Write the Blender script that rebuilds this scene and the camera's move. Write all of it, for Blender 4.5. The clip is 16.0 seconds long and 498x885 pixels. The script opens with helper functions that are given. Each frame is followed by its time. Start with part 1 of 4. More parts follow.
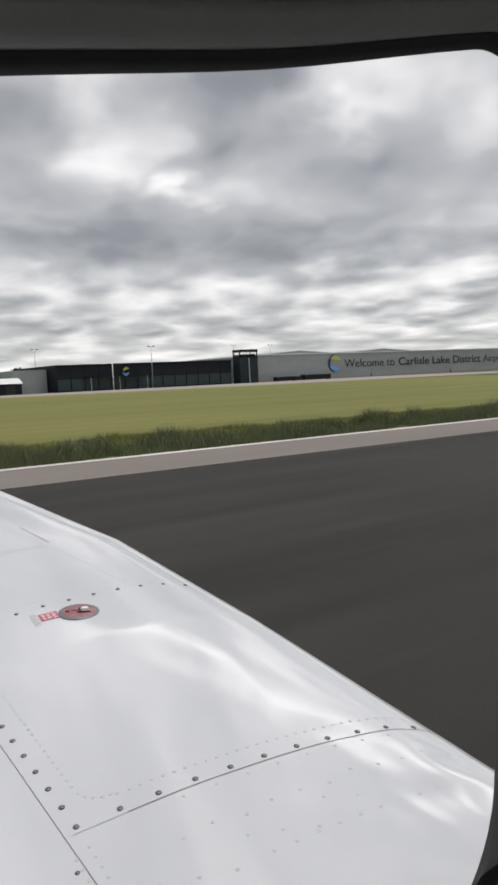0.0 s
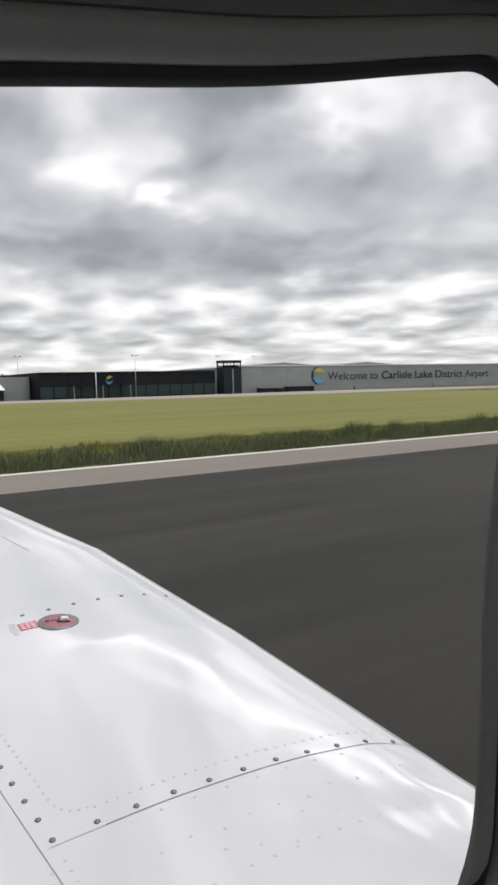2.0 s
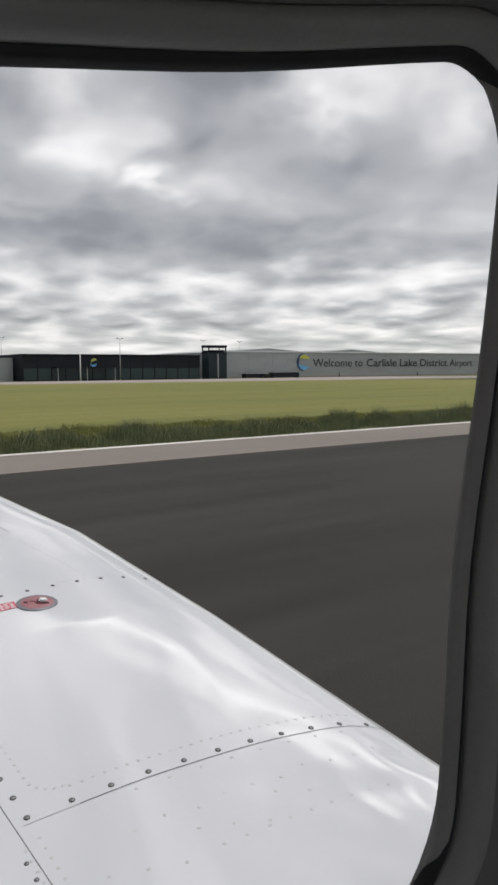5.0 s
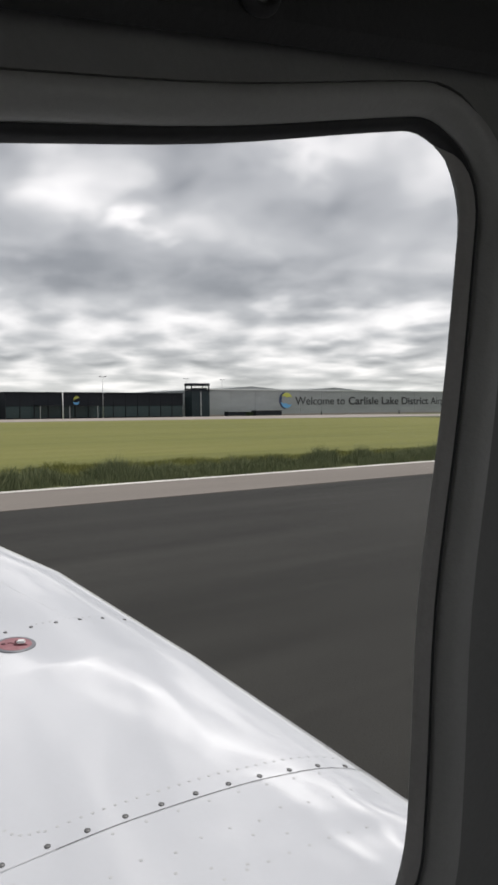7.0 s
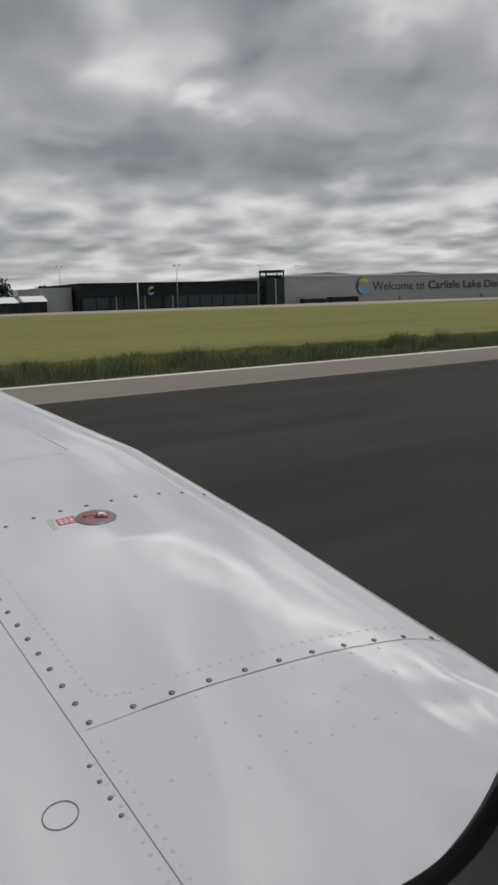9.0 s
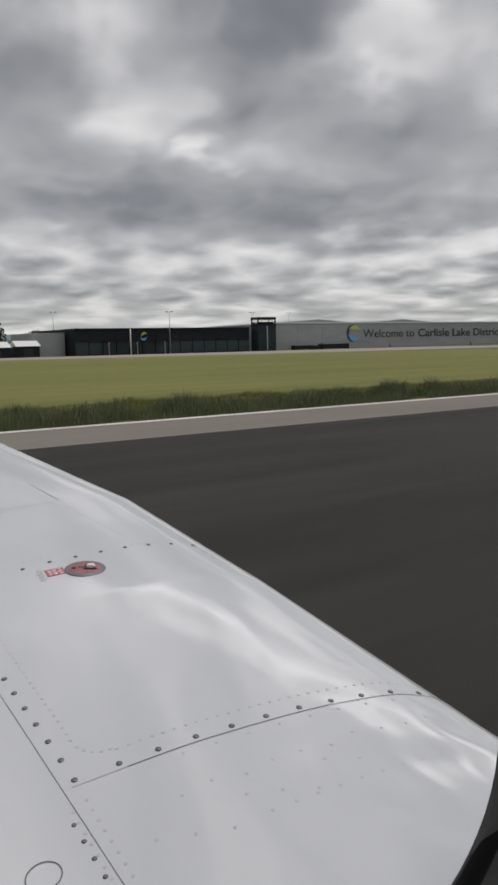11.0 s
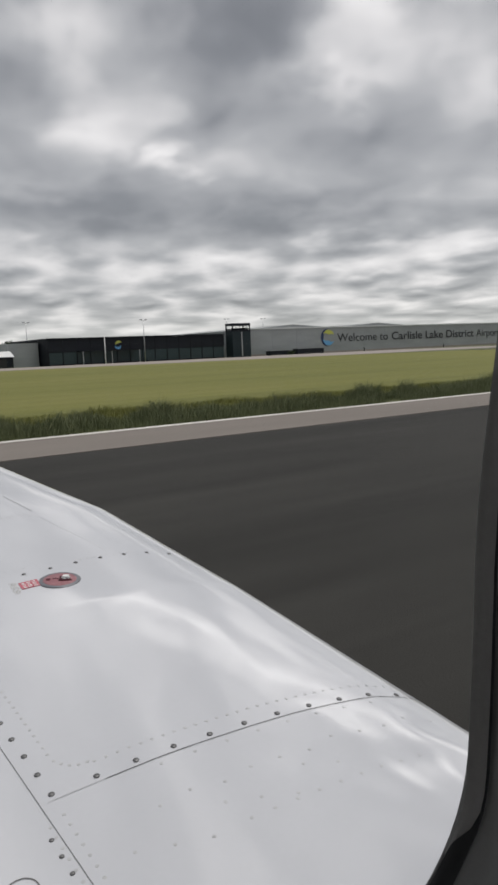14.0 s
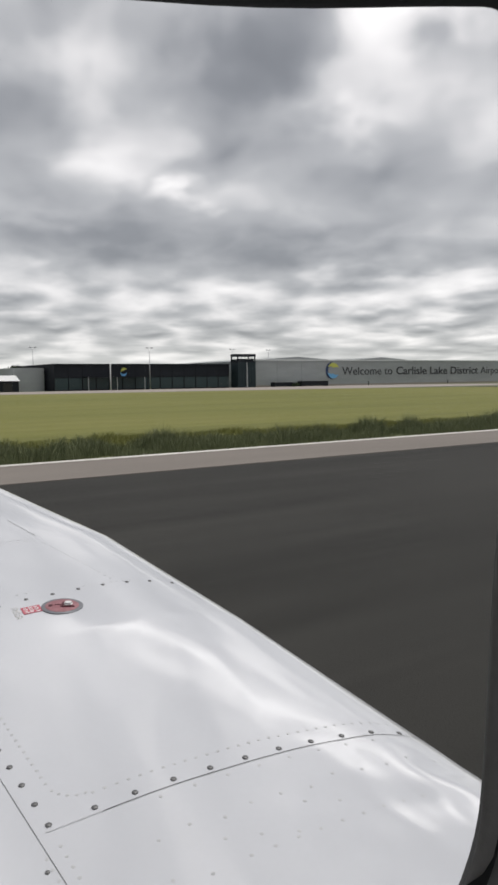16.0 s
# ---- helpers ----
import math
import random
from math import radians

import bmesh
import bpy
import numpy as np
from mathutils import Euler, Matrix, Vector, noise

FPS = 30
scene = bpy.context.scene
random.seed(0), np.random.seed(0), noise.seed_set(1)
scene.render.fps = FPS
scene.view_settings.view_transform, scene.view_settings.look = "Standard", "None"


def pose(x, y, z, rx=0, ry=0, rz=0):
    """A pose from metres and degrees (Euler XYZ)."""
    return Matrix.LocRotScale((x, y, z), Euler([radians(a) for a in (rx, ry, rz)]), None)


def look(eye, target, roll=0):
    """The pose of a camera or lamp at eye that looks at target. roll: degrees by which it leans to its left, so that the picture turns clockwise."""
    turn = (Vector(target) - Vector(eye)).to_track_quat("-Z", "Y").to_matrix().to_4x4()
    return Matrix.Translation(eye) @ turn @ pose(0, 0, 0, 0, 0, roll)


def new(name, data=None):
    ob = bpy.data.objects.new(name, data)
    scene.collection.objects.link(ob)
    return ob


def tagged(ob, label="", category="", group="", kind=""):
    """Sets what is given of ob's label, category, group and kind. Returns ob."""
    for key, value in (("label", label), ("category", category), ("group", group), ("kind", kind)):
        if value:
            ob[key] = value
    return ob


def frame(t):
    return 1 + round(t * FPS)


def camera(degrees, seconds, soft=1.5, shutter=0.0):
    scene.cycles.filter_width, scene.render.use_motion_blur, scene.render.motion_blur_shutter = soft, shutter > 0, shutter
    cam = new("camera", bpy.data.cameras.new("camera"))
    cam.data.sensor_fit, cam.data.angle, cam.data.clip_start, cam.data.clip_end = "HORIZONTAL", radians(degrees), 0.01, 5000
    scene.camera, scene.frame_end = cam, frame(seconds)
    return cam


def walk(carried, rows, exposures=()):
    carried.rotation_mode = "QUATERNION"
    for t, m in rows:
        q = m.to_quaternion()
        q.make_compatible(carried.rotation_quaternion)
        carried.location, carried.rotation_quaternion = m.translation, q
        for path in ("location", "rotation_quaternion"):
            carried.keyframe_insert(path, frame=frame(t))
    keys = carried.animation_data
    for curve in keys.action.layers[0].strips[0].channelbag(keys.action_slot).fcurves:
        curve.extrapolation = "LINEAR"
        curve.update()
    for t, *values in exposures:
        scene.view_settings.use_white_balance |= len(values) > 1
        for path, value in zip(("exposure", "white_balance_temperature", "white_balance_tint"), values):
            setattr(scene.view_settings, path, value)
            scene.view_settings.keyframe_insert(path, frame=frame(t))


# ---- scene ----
cam = camera(34.5, 16.0, soft=2.9, shutter=0.0)
ROWS = [
    (0, pose(-0.0135, -0.0258, 1.8218, 85.316, 2.649, -34.973)),
    (0.5, pose(-0.0194, -0.0349, 1.8264, 85.226, 2.246, -36.041)),
    (1, pose(-0.0171, -0.0277, 1.8208, 86.232, 1.934, -36.239)),
    (1.5, pose(-0.0171, -0.0333, 1.8238, 86.318, 1.855, -36.286)),
    (2, pose(-0.0161, -0.0247, 1.8232, 86.051, 1.618, -36.151)),
    (2.5, pose(-0.0153, -0.0178, 1.8254, 85.398, 1.621, -36.038)),
    (3, pose(-0.0148, -0.0258, 1.8212, 85.187, 1.449, -35.965)),
    (5.5, pose(-0.0147, -0.0331, 1.8225, 84.992, 0.458, -37.351)),
    (6, pose(-0.0100, -0.0190, 1.8172, 85.323, 0.602, -36.957)),
    (6.5, pose(-0.0212, -0.0384, 1.8180, 86.176, 0.033, -37.855)),
    (7, pose(-0.0194, -0.0520, 1.8294, 87.685, 0.544, -38.446)),
    (7.5, pose(0.0021, -0.0252, 1.8099, 84.076, 2.334, -36.247)),
    (8, pose(0.0138, -0.0029, 1.8018, 80.017, 3.525, -32.687)),
    (8.5, pose(0.0120, 0.0171, 1.7861, 78.807, 2.410, -32.724)),
    (9, pose(0.0148, 0.0078, 1.7845, 79.867, 1.743, -33.129)),
    (9.5, pose(0.0086, 0.0063, 1.7732, 80.772, 1.565, -32.827)),
    (9.7, pose(0.0118, -0.0068, 1.7758, 82.073, 1.730, -32.971)),
    (12, pose(0.0071, -0.0103, 1.8118, 84.001, 1.052, -34.564)),
    (12.5, pose(0.0112, -0.0165, 1.8097, 85.005, 1.021, -35.554)),
    (13, pose(0.0035, -0.0159, 1.8188, 85.128, 0.766, -36.007)),
    (13.5, pose(0.0164, -0.0048, 1.8065, 83.475, 2.041, -35.133)),
    (14, pose(0.0167, -0.0123, 1.8018, 83.459, 2.466, -35.485)),
    (14.5, pose(0.0075, -0.0193, 1.8091, 85.214, 1.085, -36.434)),
    (15, pose(0.0050, -0.0132, 1.8002, 85.499, 0.936, -35.574)),
    (15.5, pose(0.0121, -0.0182, 1.8053, 85.201, 1.428, -34.536)),
    (16, pose(0.0073, -0.0077, 1.8029, 85.642, 0.860, -35.153)),
]
walk(cam, ROWS, exposures=((0, 0.6), (1.2, 0.64), (2.0, 0.80), (2.6, 0.72), (3.0, 0.62), (5.3, 0.58), (6.0, 0.70), (7.0, 0.70), (7.5, 0.86), (8.2, 0.20), (9.7, 0.12), (11.8, 0.38), (13.0, 0.68), (13.5, 0.58), (14.0, 0.36), (14.6, 0.45), (15.0, 0.62), (15.5, 0.46), (16.0, 0.55)))

# ---------------------------------------------------------------- world and light
SUN_AZ, SUN_EL = -20.0, 74.0   # degrees, turned from +X towards +Y, and above the horizon


def direction(az, el):
    a, e = radians(az), radians(el)
    return Vector((math.cos(e) * math.cos(a), math.cos(e) * math.sin(a), math.sin(e)))


class Nodes:
    """Short hand for wiring a node tree."""

    def __init__(self, tree):
        self.tree = tree

    def add(self, kind):
        return self.tree.nodes.new(kind)

    def link(self, a, b):
        self.tree.links.new(a, b)

    def value(self, slot, v):
        if isinstance(v, bpy.types.NodeSocket):
            self.link(v, slot)
        else:
            slot.default_value = v

    def math(self, op, a, b=0.0, clamp=False):
        n = self.add("ShaderNodeMath")
        n.operation, n.use_clamp = op, clamp
        self.value(n.inputs[0], a)
        self.value(n.inputs[1], b)
        return n.outputs[0]

    def vmath(self, op, a, b):
        n = self.add("ShaderNodeVectorMath")
        n.operation = op
        self.value(n.inputs[0], a)
        self.value(n.inputs[1], b)
        return n

    def noise(self, vec, scale, detail=4.0, rough=0.55, distort=0.0):
        n = self.add("ShaderNodeTexNoise")
        n.inputs["Scale"].default_value = scale
        n.inputs["Detail"].default_value = detail
        n.inputs["Roughness"].default_value = rough
        n.inputs["Distortion"].default_value = distort
        if vec is not None:
            self.link(vec, n.inputs["Vector"])
        return n.outputs["Fac"]

    def ramp(self, fac, stops):
        n = self.add("ShaderNodeValToRGB")
        cr = n.color_ramp
        while len(cr.elements) < len(stops):
            cr.elements.new(0.5)
        for e, (p, c) in zip(cr.elements, stops):
            e.position = p
            e.color = (*c, 1) if len(c) == 3 else c
        self.link(fac, n.inputs[0])
        return n.outputs[0]

    def mapped(self, vec, scale=(1, 1, 1), loc=(0, 0, 0)):
        n = self.add("ShaderNodeMapping")
        n.inputs["Scale"].default_value = scale
        n.inputs["Location"].default_value = loc
        self.link(vec, n.inputs["Vector"])
        return n.outputs[0]

    def mix(self, fac, a, b, blend="MIX"):
        n = self.add("ShaderNodeMix")
        n.data_type, n.blend_type = "RGBA", blend
        self.value(n.inputs[0], fac)
        for slot, v in ((n.inputs[6], a), (n.inputs[7], b)):
            if isinstance(v, bpy.types.NodeSocket):
                self.link(v, slot)
            else:
                slot.default_value = (*v, 1)
        return n.outputs[2]


def build_world():
    world = bpy.data.worlds.new("overcast_sky")
    world.use_nodes = True
    scene.world = world
    t = world.node_tree
    t.nodes.clear()
    n = Nodes(t)
    out, bg = n.add("ShaderNodeOutputWorld"), n.add("ShaderNodeBackground")
    n.link(bg.outputs[0], out.inputs[0])
    sky = n.add("ShaderNodeTexSky")
    sky.sky_type, sky.sun_disc = "NISHITA", False
    sky.sun_elevation, sky.sun_rotation = radians(SUN_EL), radians(90 - SUN_AZ)
    co = n.add("ShaderNodeTexCoord").outputs["Generated"]
    nrm = n.vmath("NORMALIZE", co, (0, 0, 0)).outputs[0]
    sep = n.add("ShaderNodeSeparateXYZ")
    n.link(nrm, sep.inputs[0])
    z = n.math("MAXIMUM", sep.outputs[2], 0.0)
    # heaped clouds in rows: smaller and flatter towards the horizon
    deg = 180 / math.pi
    az = n.math("MULTIPLY", n.math("ARCTAN2", sep.outputs[1], sep.outputs[0]), deg)
    el = n.math("MULTIPLY", n.math("ARCSINE", z), deg)
    row = n.math("LOGARITHM", n.math("ADD", el, 1.2), math.e)
    comb = n.add("ShaderNodeCombineXYZ")
    n.link(n.math("MULTIPLY", az, 0.11), comb.inputs[0])
    n.link(n.math("MULTIPLY", row, 3.0), comb.inputs[1])
    deck = comb.outputs[0]
    warp = n.add("ShaderNodeTexNoise")
    warp.inputs["Scale"].default_value, warp.inputs["Detail"].default_value = 1.5, 1.2
    n.link(deck, warp.inputs["Vector"])
    push = n.vmath("MULTIPLY", n.vmath("SUBTRACT", warp.outputs["Color"], (0.5, 0.5, 0.5)).outputs[0], (0.70, 0.55, 0.0)).outputs[0]
    cells = n.vmath("ADD", deck, push).outputs[0]

    crumbs = n.vmath("ADD", deck, n.vmath("MULTIPLY", push, (0.25, 0.25, 0.0)).outputs[0]).outputs[0]

    def heap(at, stretch, shift, rise, scale, detail):
        """How thick the clouds are, a little above by rise."""
        up = n.vmath("ADD", at, (0.0, rise, 0.0)).outputs[0]
        return n.noise(n.mapped(up, stretch, shift), scale, detail, 0.45, 0.0)

    # their upper rims catch the light, their bases are grey
    thick, above = heap(cells, (1, 1, 1), (3.7, 1.2, 0), 0.0, 1.0, 2.4), heap(cells, (1, 1, 1), (3.7, 1.2, 0), 0.22, 1.0, 2.4)

    def billow(rise):
        """Rounded puffs, thickest in the middle, a little above by rise."""
        cell = n.add("ShaderNodeTexVoronoi")
        cell.feature = "SMOOTH_F1"
        cell.inputs["Scale"].default_value, cell.inputs["Smoothness"].default_value = 1.0, 0.35
        n.link(n.mapped(n.vmath("ADD", crumbs, (0.0, rise, 0.0)).outputs[0], (3.1, 2.3, 1), (0.4, 2.9, 0)), cell.inputs["Vector"])
        cloudy = heap(crumbs, (2.2, 1.5, 1), (1.3, 5.2, 4), rise, 1.0, 4.0)
        return n.math("ADD", n.math("MULTIPLY", n.math("SUBTRACT", 0.85, cell.outputs["Distance"]), 0.32), n.math("MULTIPLY", cloudy, 0.76))

    fine, fine_above = billow(0.0), billow(0.14)
    mid = n.noise(n.mapped(deck, (1, 1, 1), (8.1, 2.2, 1)), 2.0, 2.5, 0.5, 0.1)
    lowness = n.math("EXPONENT", n.math("MULTIPLY", n.math("MULTIPLY", z, z), -62.0))
    high = n.math("SUBTRACT", 1.0, n.math("MULTIPLY", lowness, 0.75))
    v = n.math("MULTIPLY", n.math("SUBTRACT", 0.5, thick), n.math("MULTIPLY", high, 0.80))
    v = n.math("ADD", v, n.math("MULTIPLY", n.math("SUBTRACT", thick, above), n.math("MULTIPLY", high, 0.70)))
    puff = n.add("ShaderNodeMapRange")
    puff.interpolation_type = "SMOOTHSTEP"
    for slot, val in zip(puff.inputs[1:5], (0.34, 0.60, 0.12, -0.12)):
        slot.default_value = val
    n.link(fine, puff.inputs[0])
    v = n.math("ADD", v, n.math("MULTIPLY", puff.outputs[0], n.math("MULTIPLY", lowness, 1.45)))
    v = n.math("ADD", v, n.math("MULTIPLY", n.math("SUBTRACT", fine, fine_above), n.math("MULTIPLY", lowness, 1.3)))
    v = n.math("ADD", v, 0.45)
    # the large light and dark masses of this sky, the last few added out of view for the wing's
    # reflections: azimuth, elevation, half width, half height in degrees, strength; their edges are frayed by the finer
    # noise
    az_ = n.math("ADD", az, n.math("MULTIPLY", n.math("SUBTRACT", mid, 0.5), 9.0))
    el_ = n.math("ADD", el, n.math("MULTIPLY", n.math("SUBTRACT", mid, 0.5), n.math("ADD", 0.8, n.math("MULTIPLY", z, 14.0))))
    for at_az, at_el, wide, high, amount in CLOUD_MASSES:
        a = n.math("MULTIPLY", n.math("SUBTRACT", az_, at_az), 1 / wide)
        e = n.math("MULTIPLY", n.math("SUBTRACT", el_, at_el), 1 / high)
        r2 = n.math("ADD", n.math("MULTIPLY", a, a), n.math("MULTIPLY", e, e))
        v = n.math("ADD", v, n.math("MULTIPLY", n.math("EXPONENT", n.math("MULTIPLY", r2, -0.8)), amount))
    # brighter towards the horizon, where the deck breaks up
    low = n.math("EXPONENT", n.math("MULTIPLY", z, -9.0))
    v = n.math("ADD", v, n.math("MULTIPLY", low, 0.09))
    cloud = n.ramp(n.math("MULTIPLY", v, 0.7), [(0.06, (0.122, 0.125, 0.134)), (0.20, (0.191, 0.194, 0.206)), (0.33, (0.326, 0.325, 0.336)), (0.45, (0.552, 0.537, 0.541)), (0.66, (0.825, 0.80, 0.795)), (1.0, (1.98, 1.93, 1.90))])
    haze = n.math("EXPONENT", n.math("MULTIPLY", z, -38.0))
    cloud = n.mix(n.math("MULTIPLY", haze, 0.85), cloud, (0.60, 0.61, 0.585))
    tint = n.mix(0.006, cloud, sky.outputs[0])
    n.link(tint, bg.inputs[0])
    bg.inputs[1].default_value = SKY_STRENGTH
    sun = new("sun", bpy.data.lights.new("sun", "SUN"))
    sun.data.energy, sun.data.angle, sun.data.color = 1.45, radians(25), (1.0, 0.96, 0.9)
    sun.matrix_world = look(direction(SUN_AZ, SUN_EL) * 50, (0, 0, 0))


SKY_STRENGTH = 1.03
CLOUD_MASSES = (
    (67.4, 20.3, 5.0, 2.6, 0.16),
    (59.6, 13.2, 1.7, 0.8, 0.30),
    (64.9, 14.5, 3.0, 1.2, 0.16),
    (46.7, 17.0, 2.5, 1.2, 0.14),
    (44.5, 24.0, 4.0, 3.4, 0.36),
    (37.5, 17.0, 3.0, 2.6, 0.16),
    (41.6, 6.9, 4.0, 0.6, 0.18),
    (54.0, 5.9, 14.0, 0.9, 0.13),
    (54.2, 20.8, 5.0, 2.8, -0.20),
    (57.3, 15.4, 3.0, 1.3, -0.10),
    (65.1, 10.0, 6.0, 1.4, -0.20),
    (50.6, 8.9, 6.0, 1.2, -0.16),
    (46.7, 13.4, 4.0, 1.2, -0.10),
    # from here on unseen: added to shape the streaks that the wing reflects
    (62.0, 33.0, 8.0, 2.0, 0.56),
    (52.0, 31.0, 5.0, 1.8, 0.54),
    (43.0, 32.5, 6.0, 2.2, 0.58),
    (34.0, 29.0, 5.0, 2.6, 0.56),
    (27.0, 21.0, 4.0, 3.0, 0.50),
    (30.0, 43.0, 9.0, 5.0, -0.15),
)
build_world()


# ---------------------------------------------------------------- materials
def material(name, rough=0.6, metal=0.0, coat=0.0):
    m = bpy.data.materials.new(name)
    m.use_nodes = True
    n = Nodes(m.node_tree)
    b = m.node_tree.nodes["Principled BSDF"]
    b.inputs["Roughness"].default_value = rough
    b.inputs["Metallic"].default_value = metal
    b.inputs["Coat Weight"].default_value = coat
    return m, n, b


def bump(n, b, height, strength, distance):
    k = n.add("ShaderNodeBump")
    k.inputs["Strength"].default_value = strength
    k.inputs["Distance"].default_value = distance
    n.link(height, k.inputs["Height"])
    n.link(k.outputs[0], b.inputs["Normal"])


def mottled(name, dark, light, scale=3.0, stretch=(1, 1, 1), rough=0.8, fine=25.0, relief=0.0, metal=0.0, coat=0.0, mid=0.5, spread=0.25):
    """Two tones mixed by a coarse and a fine noise, at real-world size."""
    m, n, b = material(name, rough, metal, coat)
    co = n.add("ShaderNodeTexCoord").outputs["Object"]
    at = n.mapped(co, stretch)
    c, f = n.noise(at, scale, 5.0, 0.6), n.noise(at, fine, 3.0, 0.6)
    v = n.math("ADD", n.math("MULTIPLY", c, 0.65), n.math("MULTIPLY", f, 0.35))
    n.link(n.ramp(v, [(mid - spread, dark), (mid + spread, light)]), b.inputs["Base Color"])
    if relief:
        bump(n, b, f, 0.6, relief)
    return m


def plain(name, colour, rough=0.5, metal=0.0, wear=0.12, scale=14.0):
    d = tuple(c * (1 - wear) for c in colour)
    l = tuple(min(1, c * (1 + wear)) for c in colour)
    return mottled(name, d, l, scale, rough=rough, metal=metal, fine=scale * 6)


def wing_paint():
    m, n, b = material("white_wing_paint", 0.28, coat=1.0)
    co = n.add("ShaderNodeTexCoord").outputs["Object"]
    dirt = n.noise(n.mapped(co, (2.5, 1.0, 1)), 1.6, 5, 0.55)
    speck = n.noise(co, 120, 2, 0.5)
    v = n.math("ADD", n.math("MULTIPLY", dirt, 0.88), n.math("MULTIPLY", speck, 0.12))
    n.link(n.ramp(v, [(0.15, (0.553, 0.563, 0.600)), (0.85, (0.662, 0.674, 0.714))]), b.inputs["Base Color"])
    b.inputs["Coat Roughness"].default_value = 0.03
    b.inputs["Coat IOR"].default_value = 2.35
    return m


def asphalt():
    m, n, b = material("runway_asphalt", 0.85)
    co = n.add("ShaderNodeTexCoord").outputs["Object"]
    big = n.noise(n.mapped(co, (0.25, 1, 1)), 0.35, 4, 0.6)
    lanes = n.noise(n.mapped(co, (0.03, 1, 1)), 0.9, 4, 0.6)
    grit = n.noise(co, 60, 3, 0.7)
    v = n.math("ADD", n.math("MULTIPLY", big, 0.42), n.math("ADD", n.math("MULTIPLY", lanes, 0.36), n.math("MULTIPLY", grit, 0.12)))
    n.link(n.ramp(v, [(0.33, (0.0130, 0.0126, 0.0112)), (0.56, (0.040, 0.0388, 0.0350))]), b.inputs["Base Color"])
    b.inputs["Specular IOR Level"].default_value = 0.25
    bump(n, b, grit, 0.5, 0.01)
    return m


EDGE_IN, EDGE_OUT = 14.3, 17.8      # the pale shoulder along the runway


def crop():
    m, n, b = material("green_crop", 0.9)
    co = n.add("ShaderNodeTexCoord").outputs["Object"]
    big = n.noise(n.mapped(co, (0.3, 1, 1)), 0.045, 4, 0.55)
    rows = n.noise(n.mapped(co, (0.05, 1, 1)), 0.45, 5, 0.6)
    fine = n.noise(n.mapped(co, (0.3, 1, 1)), 7, 4, 0.7)
    v = n.math("ADD", n.math("MULTIPLY", big, 0.4), n.math("ADD", n.math("MULTIPLY", rows, 0.38), n.math("MULTIPLY", fine, 0.22)))
    sep = n.add("ShaderNodeSeparateXYZ")
    n.link(co, sep.inputs[0])
    lush = n.math("MULTIPLY", n.math("EXPONENT", n.math("MULTIPLY", n.math("SUBTRACT", sep.outputs[1], EDGE_OUT + 1.0), -0.16)), 0.14)
    v = n.math("SUBTRACT", v, lush)
    n.link(n.ramp(v, [(0.18, (0.062, 0.082, 0.016)), (0.34, (0.090, 0.100, 0.015)), (0.48, (0.145, 0.148, 0.026)), (0.66, (0.205, 0.195, 0.050))]), b.inputs["Base Color"])
    bump(n, b, fine, 0.8, 0.08)
    return m


def ploughed():
    m, n, b = material("tilled_soil", 0.95)
    co = n.add("ShaderNodeTexCoord").outputs["Object"]
    rows = n.noise(n.mapped(co, (0.03, 1, 1)), 0.28, 5, 0.62)
    fine = n.noise(n.mapped(co, (0.2, 1, 1)), 3, 5, 0.7)
    v = n.math("ADD", n.math("MULTIPLY", rows, 0.75), n.math("MULTIPLY", fine, 0.25))
    n.link(n.ramp(v, [(0.32, (0.040, 0.028, 0.018)), (0.5, (0.085, 0.062, 0.038)), (0.66, (0.17, 0.135, 0.085))]), b.inputs["Base Color"])
    bump(n, b, rows, 0.8, 0.2)
    return m


def leaves(name, dark, light):
    m, n, b = material(name, 0.85)
    geo = n.add("ShaderNodeNewGeometry")
    co = n.add("ShaderNodeTexCoord").outputs["Object"]
    v = n.math("ADD", n.math("MULTIPLY", geo.outputs["Random Per Island"], 0.6), n.math("MULTIPLY", n.noise(co, 0.5, 3), 0.4))
    n.link(n.ramp(v, [(0.2, dark), (0.8, light)]), b.inputs["Base Color"])
    return m


def cladding(name, tone, pitch=1.0, shine=0.5):
    """Profiled sheet: fine vertical ribs and slight panel-to-panel change."""
    m, n, b = material(name, 0.55)
    co = n.add("ShaderNodeTexCoord").outputs["Object"]
    b.inputs["Specular IOR Level"].default_value = shine
    wave = n.add("ShaderNodeTexWave")
    wave.wave_type, wave.bands_direction = "BANDS", "X"
    wave.inputs["Scale"].default_value = pitch
    n.link(co, wave.inputs["Vector"])
    stain = n.noise(n.mapped(co, (0.12, 1, 0.4)), 0.8, 5, 0.6)
    n.link(n.ramp(stain, [(0.3, tuple(c * 0.88 for c in tone)), (0.7, tuple(min(1, c * 1.1) for c in tone))]), b.inputs["Base Color"])
    bump(n, b, wave.outputs["Fac"], 0.3, 0.03)
    return m


PAINT = wing_paint()
ASPHALT = asphalt()
CROP = crop()
SOIL = ploughed()
GRASS = mottled("rough_grass", (0.045, 0.060, 0.018), (0.130, 0.135, 0.050), 0.25, (0.4, 1, 1), 0.95, 6, 0.05)
MEADOW = mottled("distant_meadow", (0.060, 0.080, 0.028), (0.130, 0.150, 0.055), 0.02, (0.6, 1, 1), 0.95, 0.3)
SHOULDER = mottled("pale_shoulder_tarmac", (0.150, 0.130, 0.115), (0.215, 0.190, 0.170), 0.5, (0.2, 1, 1), 0.9, 30, 0.004)
MARKING = mottled("runway_marking_paint", (0.52, 0.49, 0.44), (0.66, 0.63, 0.58), 0.6, (0.2, 1, 1), 0.75, 25, 0.002)
